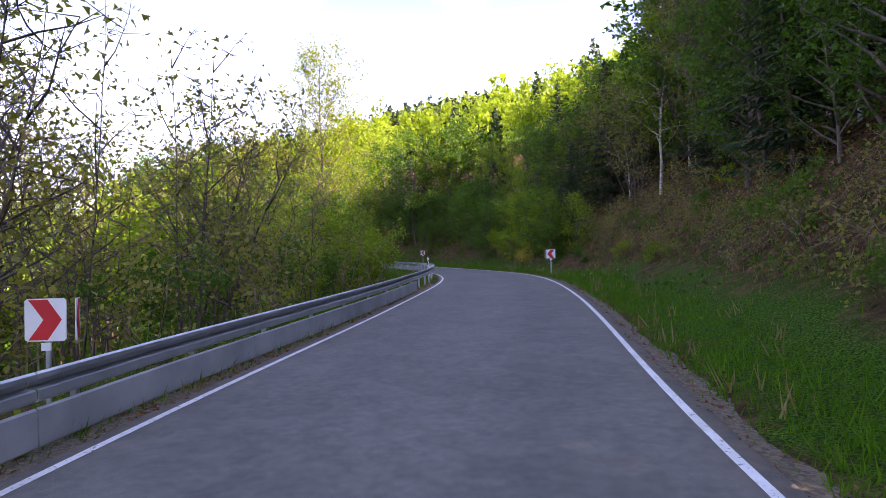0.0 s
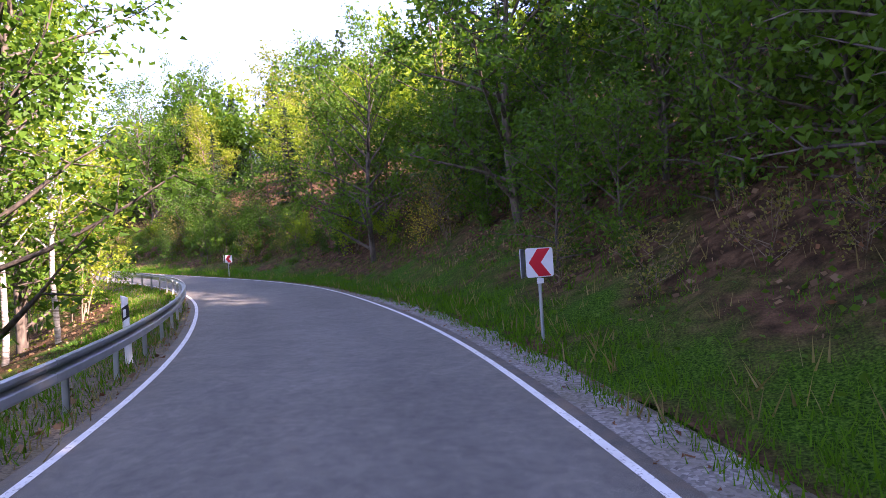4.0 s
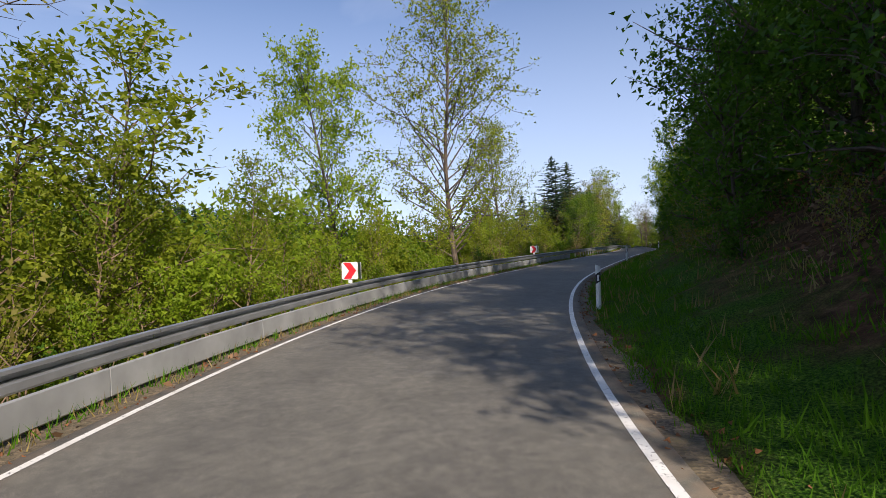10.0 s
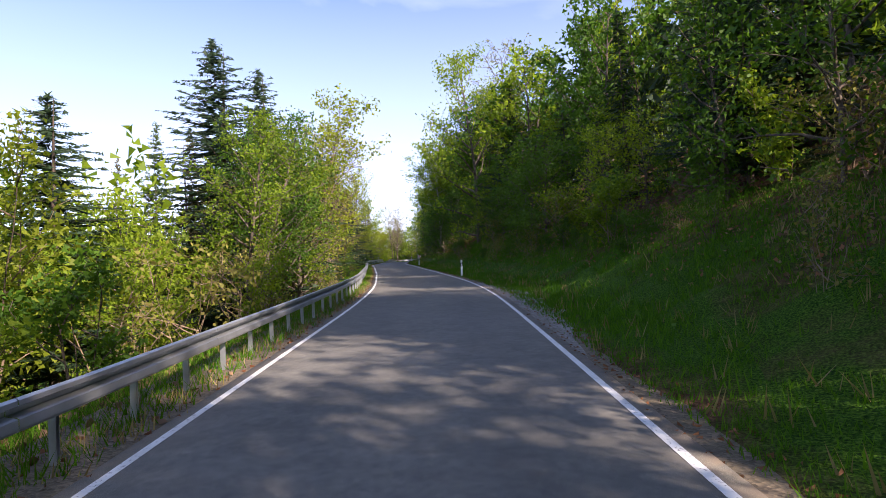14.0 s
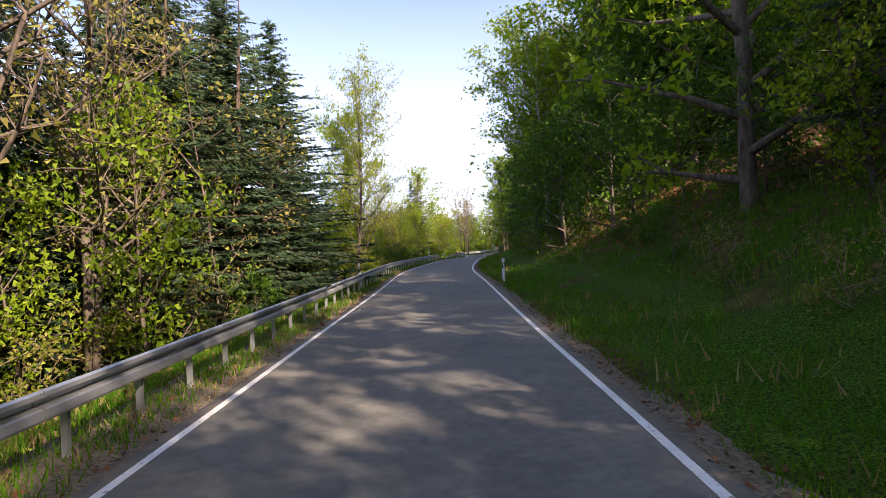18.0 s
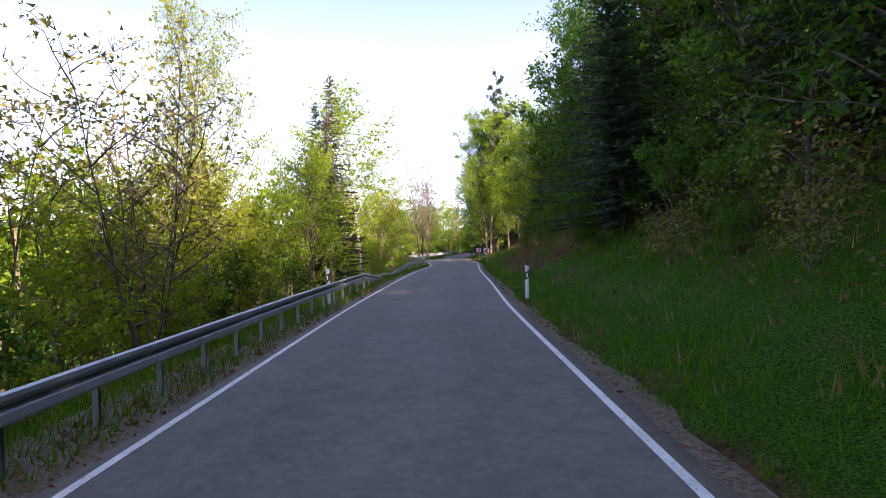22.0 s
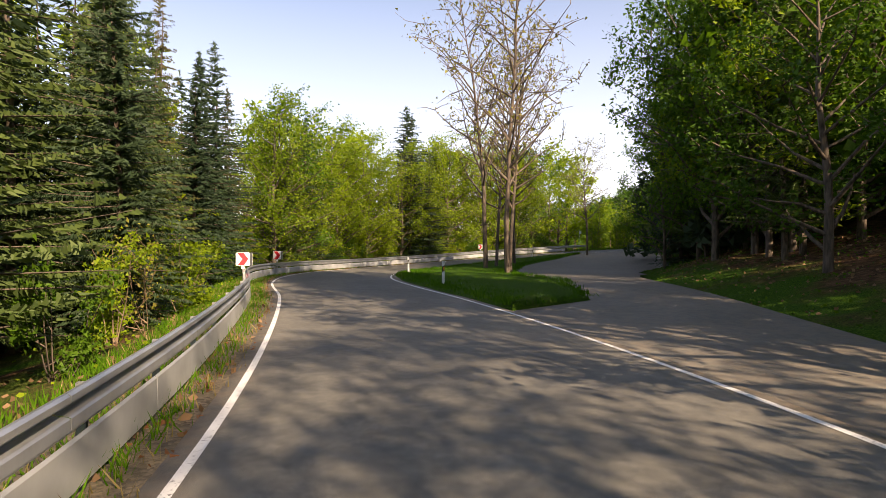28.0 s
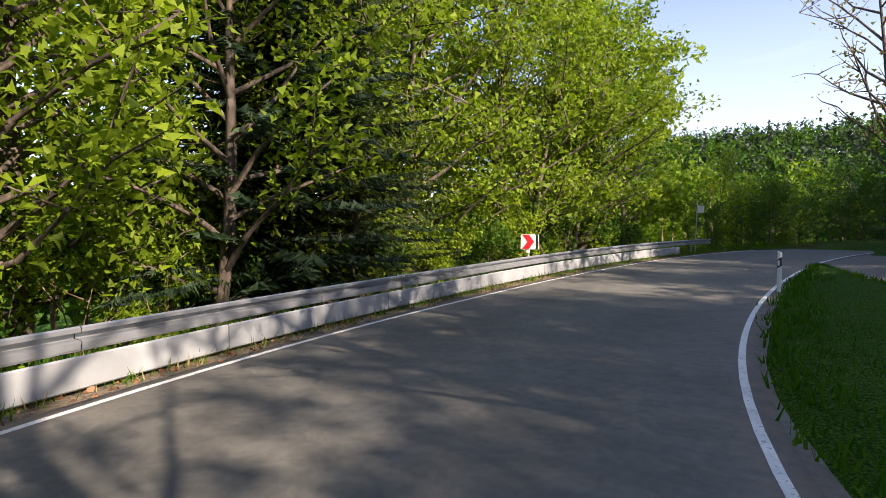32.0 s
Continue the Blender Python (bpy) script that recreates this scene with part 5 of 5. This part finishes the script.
plant("birch", 357.0, -11.0, 15.0, 1.1)
plant("birch", 369.0, -13.5, 16.0, 1.1)
for s_, lat_, h_ in ((347.5, 10.5, 19.0), (350.0, 9.8, 21.0), (352.5, 11.0, 21.0), (355.0, 12.2, 20.0)):
    plant("tall_green", s_, lat_, h_, 0.8)
plant("freshshrub", 40.5, 5.7, 2.7)
plant("freshshrub", 43.0, 6.0, 3.1)
plant("green_mid", 36.5, 6.6, 4.4, 1.1)
plant("shrub", 45.5, 6.0, 2.6)
# bare trees on the island
for s_, lat_, h_, v_ in ((378.0, 9.6, 19.0, 0), (389.7, 8.4, 20.0, 1), (395.5, 8.0, 17.0, 2), (402.0, 7.6, 18.0, 0), (381.5, 10.2, 15.0, 2)):
    plant("bare", s_, lat_, h_, 0.85, v_, 1.5)


for key_, name_, label_ in (("beech", "fresh_woods", "bright green broad-leaved woods behind the roadside trees"), ("green", "green_woods", "deep green broad-leaved woods behind the roadside trees"),
                            ("spruce_back", "spruce_woods", "dark spruces standing among the hillside woods")):
    joined(name_, [(c, m) for _, c, m in BACK[key_]], label_)
    joined(name_ + "_trunks", [(t, m) for t, _, m in BACK[key_]], "stems and branches of the woods behind the road")

# ---------------------------------------------------------------- far woods on the slopes
def crowns(rng, p, h0, h1, leaves, size, conifer):
    z = ground_z(p[:, 0], p[:, 1])
    out = []
    for (x, y, _), zz in zip(p, z):
        h = rng.uniform(h0, h1)
        t = rng.random(leaves)
        if conifer:
            t = 1 - np.sqrt(1 - t * 0.99)
            r = ((1 - t) * h * 0.17 + 0.1) * np.sqrt(rng.random(leaves))
            zc = zz + 0.6 + t * h
        else:
            lobes = rng.normal(0, 1, (7, 3)) * (h * 0.13, h * 0.13, h * 0.16)
            c = lobes[rng.integers(0, 7, leaves)] + rng.normal(0, h * 0.07, (leaves, 3)) + (x, y, zz + h * 0.62)
            out.append(leaf_cards(rng, c, size))
            continue
        a = rng.uniform(0, 6.283, leaves)
        out.append(leaf_cards(rng, np.stack([x + r * np.cos(a), y + r * np.sin(a), zc], 1), size))
    return np.concatenate(out)


def trunks(rng, p, h0, h1, r):
    z = ground_z(p[:, 0], p[:, 1])
    h = rng.uniform(h0, h1, len(p))
    lean = rng.normal(0, 0.03, (len(p), 2)) * h[:, None]
    return tubes(np.column_stack([p[:, 0], p[:, 1], z - 0.4, p[:, 0] + lean[:, 0], p[:, 1] + lean[:, 1], z + h, np.full(len(p), r), np.full(len(p), r * 0.4)]), 4)


def far_woods():
    rng = np.random.default_rng(17)
    def spots(n, s0, s1, lo, hi, keep):
        p = on_road(rng.uniform(s0, s1, n), rng.uniform(lo, hi, n))
        _, l2 = to_road(p[:, 0], p[:, 1])
        keep = np.abs(l2) > keep
        if hi < 40 and lo > 0:
            keep &= ~in_clearing(*to_road(p[:, 0], p[:, 1]))
        return p[keep]
    def lay(name, p, mat, label, h0, h1, leaves, size, conifer):
        put(name, quads_mesh(name, crowns(rng, p, h0, h1, leaves, size, conifer), mat), label=label, category="woods", kind="stuff")
    near = spots(70, -40, 112, 15, 34, 13)
    lay("inner_woods", near, LEAF_FRESH, "fresh green broad-leaved woods up the hillside", 10, 14, 900, 0.36, False)
    near = spots(140, 112, 450, 15, 34, 13)
    lay("inner_woods", near, LEAF_MID, "dense broad-leaved woods up the hillside", 11, 16, 900, 0.38, False)
    put("inner_woods_stems", quads_mesh("stems", trunks(rng, near, 8, 12, 0.16), BARK), label="grey stems of the hillside woods", category="woods", kind="stuff")
    near = spots(110, -40, 450, 15, 34, 13)
    lay("inner_conifers", near, NEEDLES, "dark spruces up the hillside", 12, 18, 600, 0.48, True)
    near = spots(520, 24, 460, -36, -14, 13.5)
    lay("valley_woods", near, LEAF_FRESH, "bright green trees on the slope below the road", 8, 12, 440, 0.31, False)
    put("valley_woods_stems", quads_mesh("stems", trunks(rng, near, 6, 9, 0.1), BARK_TAN), label="thin stems of the trees below the road", category="woods", kind="stuff")
    def on_hill(n):
        p = np.column_stack([rng.uniform(-520, -60, n), rng.uniform(440, 700, n), np.zeros(n)])
        _, l2 = to_road(p[:, 0], p[:, 1])
        return p[(np.abs(l2) > 30) & (far_hill(p[:, 0], p[:, 1]) > 8)]
    ridge = np.column_stack([rng.uniform(-640, -400, 2600), rng.uniform(-260, 380, 2600), np.zeros(2600)])
    ridge = ridge[far_hill(ridge[:, 0], ridge[:, 1]) > 6]
    lay("far_woods", ridge[::2], LEAF_MID, "mixed woods on the ridge across the valley", 9, 15, 70, 1.3, False)
    lay("far_conifers", ridge[1::2], WOODS_DARK, "dark conifers on the ridge across the valley", 11, 17, 60, 1.3, True)
    low = spots(150, 122, 206, -26, -11.5, 11)
    lay("valley_thicket", low, LEAF_YELLOW, "yellow-green thicket on the slope below the bend", 6, 8, 600, 0.19, False)
    lay("far_woods", on_hill(1700), LEAF_MID, "mixed woods on the far hill", 10, 16, 80, 1.15, False)
    lay("far_conifers", on_hill(1900), WOODS_DARK, "dark conifers on the far hill", 12, 19, 60, 1.2, True)
    lay("far_woods", spots(900, -80, 520, 34, 125, 28), LEAF_FRESH, "distant broad-leaved woods on the hillside", 9, 15, 150, 0.8, False)
    lay("far_woods", spots(620, -60, 520, -170, -58, 50), LEAF_MID, "distant woods in the valley", 9, 14, 75, 1.25, False)
    lay("far_woods", spots(300, -60, 520, -58, -30, 28), LEAF_MID, "mixed woods lower down in the valley", 9, 13, 230, 0.55, False)
    lay("far_conifers", spots(800, -120, 560, 75, 165, 60), WOODS_DARK, "distant dark conifer woods on the hill crest", 11, 17, 80, 1.15, True)


far_woods()


# ---------------------------------------------------------------- grass, litter and stones
def scatter(n, seed, s0, s1, side, e0, e1, power=1.5):
    rng = np.random.default_rng(seed)
    s = rng.uniform(s0, s1, n)
    e = e0 + (e1 - e0) * rng.random(n) ** power
    lat = np.where(side > 0, edge_r(s) + e, -half(s) - e)
    p = on_road(s, lat)
    p[:, 2] = surface_z(s, lat)
    return rng, p


def tufts(rng, p, blades, h0, h1, mat, name, label, width=0.018, spread=0.09):
    n = len(p)
    root = np.repeat(p, blades, 0) + np.append(rng.normal(0, spread, (n * blades, 2)), np.full((n * blades, 1), -0.03), 1)
    h = rng.uniform(h0, h1, (n * blades, 1))
    a = rng.uniform(0, 2 * np.pi, n * blades)
    w = np.stack([np.cos(a), np.sin(a), 0 * a], 1) * width
    bend = np.append(rng.normal(0, 0.35, (n * blades, 2)), np.ones((n * blades, 1)), 1) * h
    put(name, quads_mesh(name, np.stack([root - w, root + w, root + bend], 1), mat), label=label, category="grass", kind="stuff")


def verge_plants():
    rng, p = scatter(52000, 1, -14, 344, 1, 0.5, 4.2, 1.2)
    tufts(rng, p, 5, 0.05, 0.19, GRASS, "grass", "short green grass on the hillside verge", 0.010, 0.07)
    rng, p = scatter(24000, 13, 160, 294, 1, 3.4, 8.0, 1.0)
    tufts(rng, p, 5, 0.07, 0.24, GRASS, "grass", "longer green grass on the foot of the bank", 0.012)
    rng, p = scatter(30000, 14, -14, 344, 1, 0.7, 6.5, 1.0)
    p = p[rng.random(len(p)) < np.clip(0.15 + 0.9 * wave(p[:, 0] * 1.1, p[:, 1] * 1.1, 5.0), 0, 1)]
    tufts(rng, p, 5, 0.16, 0.42, GRASS, "tall_grass", "clumps of longer green grass and weeds on the bank", 0.015, 0.10)
    rng, p = scatter(2600, 2, -20, 346, 1, 0.6, 7.5, 1.0)
    tufts(rng, p, 5, 0.18, 0.42, GRASS_DRY, "dry_grass", "tufts of dry straw-coloured grass on the bank")
    rng, p = scatter(36000, 3, -20, 440, -1, 0.42, 2.6, 1.0)
    tufts(rng, p, 5, 0.06, 0.26, GRASS, "grass", "green grass under the guardrail", 0.012)
    rng, p = scatter(9000, 4, -20, 440, -1, 0.3, 2.4, 1.2)
    tufts(rng, p, 5, 0.07, 0.24, GRASS_DRY, "dry_grass", "yellow dry grass under the guardrail", 0.011)
    rng = np.random.default_rng(6)
    s = rng.uniform(360.8, 420, 5200)
    a, b = island_edge(s)
    p = on_road(s, a + (b - a) * rng.random(5200), 0.12)
    tufts(rng, p, 6, 0.07, 0.2, GRASS, "grass", "mown grass on the traffic island")
    for seed, n, side, s0, s1, e0, e1, label in ((7, 26000, 1, -20, 346, 2.6, 13, "brown dead leaves on the hillside bank"), (8, 9000, -1, -20, 440, 0.2, 5, "dead leaves along the valley verge"),
                                                 (9, 4000, 1, 320, 440, 0.3, 10, "dead leaves on the forest floor by the junction")):
        rng, p = scatter(n, seed, s0, s1, side, e0, e1, 1.0)
        p[:, 2] += 0.03
        put("dead_leaves", quads_mesh("dead_leaves", leaf_cards(rng, p, 0.1, 0.6, 1.2, True), LITTER), label=label, category="leaves", kind="stuff")
    for seed, n, side, e0, e1, label in ((11, 9000, 1, 0.15, 0.9, "reddish needles and leaves along the asphalt edge"), (12, 9000, -1, 0.15, 1.1, "reddish brown leaf litter under the guardrail")):
        rng, p = scatter(n, seed, -20, 346 if side > 0 else 430, side, e0, e1, 1.3)
        p = p[rng.random(len(p)) < 0.55 + 0.45 * wave(p[:, 0], p[:, 1], seed)]
        p[:, 2] += 0.012
        put("leaf_litter", quads_mesh("leaf_litter", leaf_cards(rng, p, 0.055, 0.85, 1.3), RUST), label=label, category="leaves", kind="stuff")
    # low bramble and ground ivy on the bank
    for seed, n, side, s0, s1, e0, e1, mat, label in ((21, 46000, 1, -20, 346, 1.6, 14, LEAF_MID, "low green bramble on the hillside bank"), (22, 14000, -1, -20, 440, 1.6, 9, LEAF_FRESH, "low green plants below the guardrail"),
                                                      (23, 9000, 1, 348, 450, 0.2, 12, LEAF_MID, "low undergrowth beside the junction"), (24, 9000, 1, -20, 346, 3.5, 10, RUST, "low brown undergrowth on the bank"),
                                                      (25, 9000, 1, 6, 44, 2.2, 10, LEAF_MID, "leafy weeds on the brown bank"), (26, 7000, 1, 6, 44, 2.6, 10, RUST, "reddish dead bracken on the bank"),
                                                      (27, 5500, 1, 294, 320, 1.8, 8, RUST, "reddish brown dead bracken on the open bank"), (28, 4000, 1, 294, 320, 1.6, 7, LITTER, "pale dead stalks and leaves on the open bank"),
                                                      (29, 12000, 1, 239, 270, 4.4, 9, RUST, "brown dead bracken under the trees")):
        rng, p = scatter(n, seed, s0, s1, side, e0, e1, 1.0)
        clump = 0.5 + 0.5 * wave(p[:, 0] * 1.4, p[:, 1] * 1.4, seed)
        p = p[rng.random(len(p)) < clump * 1.3]
        p[:, 2] += rng.random(len(p)) ** 1.5 * 0.75 * (0.3 + 0.7 * wave(p[:, 0] * 1.4, p[:, 1] * 1.4, seed) ** 2)
        put("undergrowth", quads_mesh("undergrowth", leaf_cards(rng, p, 0.078, 0.3, 1.3, True), mat), label=label, category="undergrowth", kind="stuff")
    # small white flowers beside the first bends
    rng, p = scatter(150, 10, 16, 38, 1, 0.9, 2.7, 1.0)
    p[:, 2] += rng.uniform(0.12, 0.3, len(p))
    put("wild_flowers", quads_mesh("wild_flowers", leaf_cards(rng, p, 0.032, 0.5, 1.0), FLOWER), label="small white wild flowers in the grass", category="flowers", kind="stuff")


verge_plants()
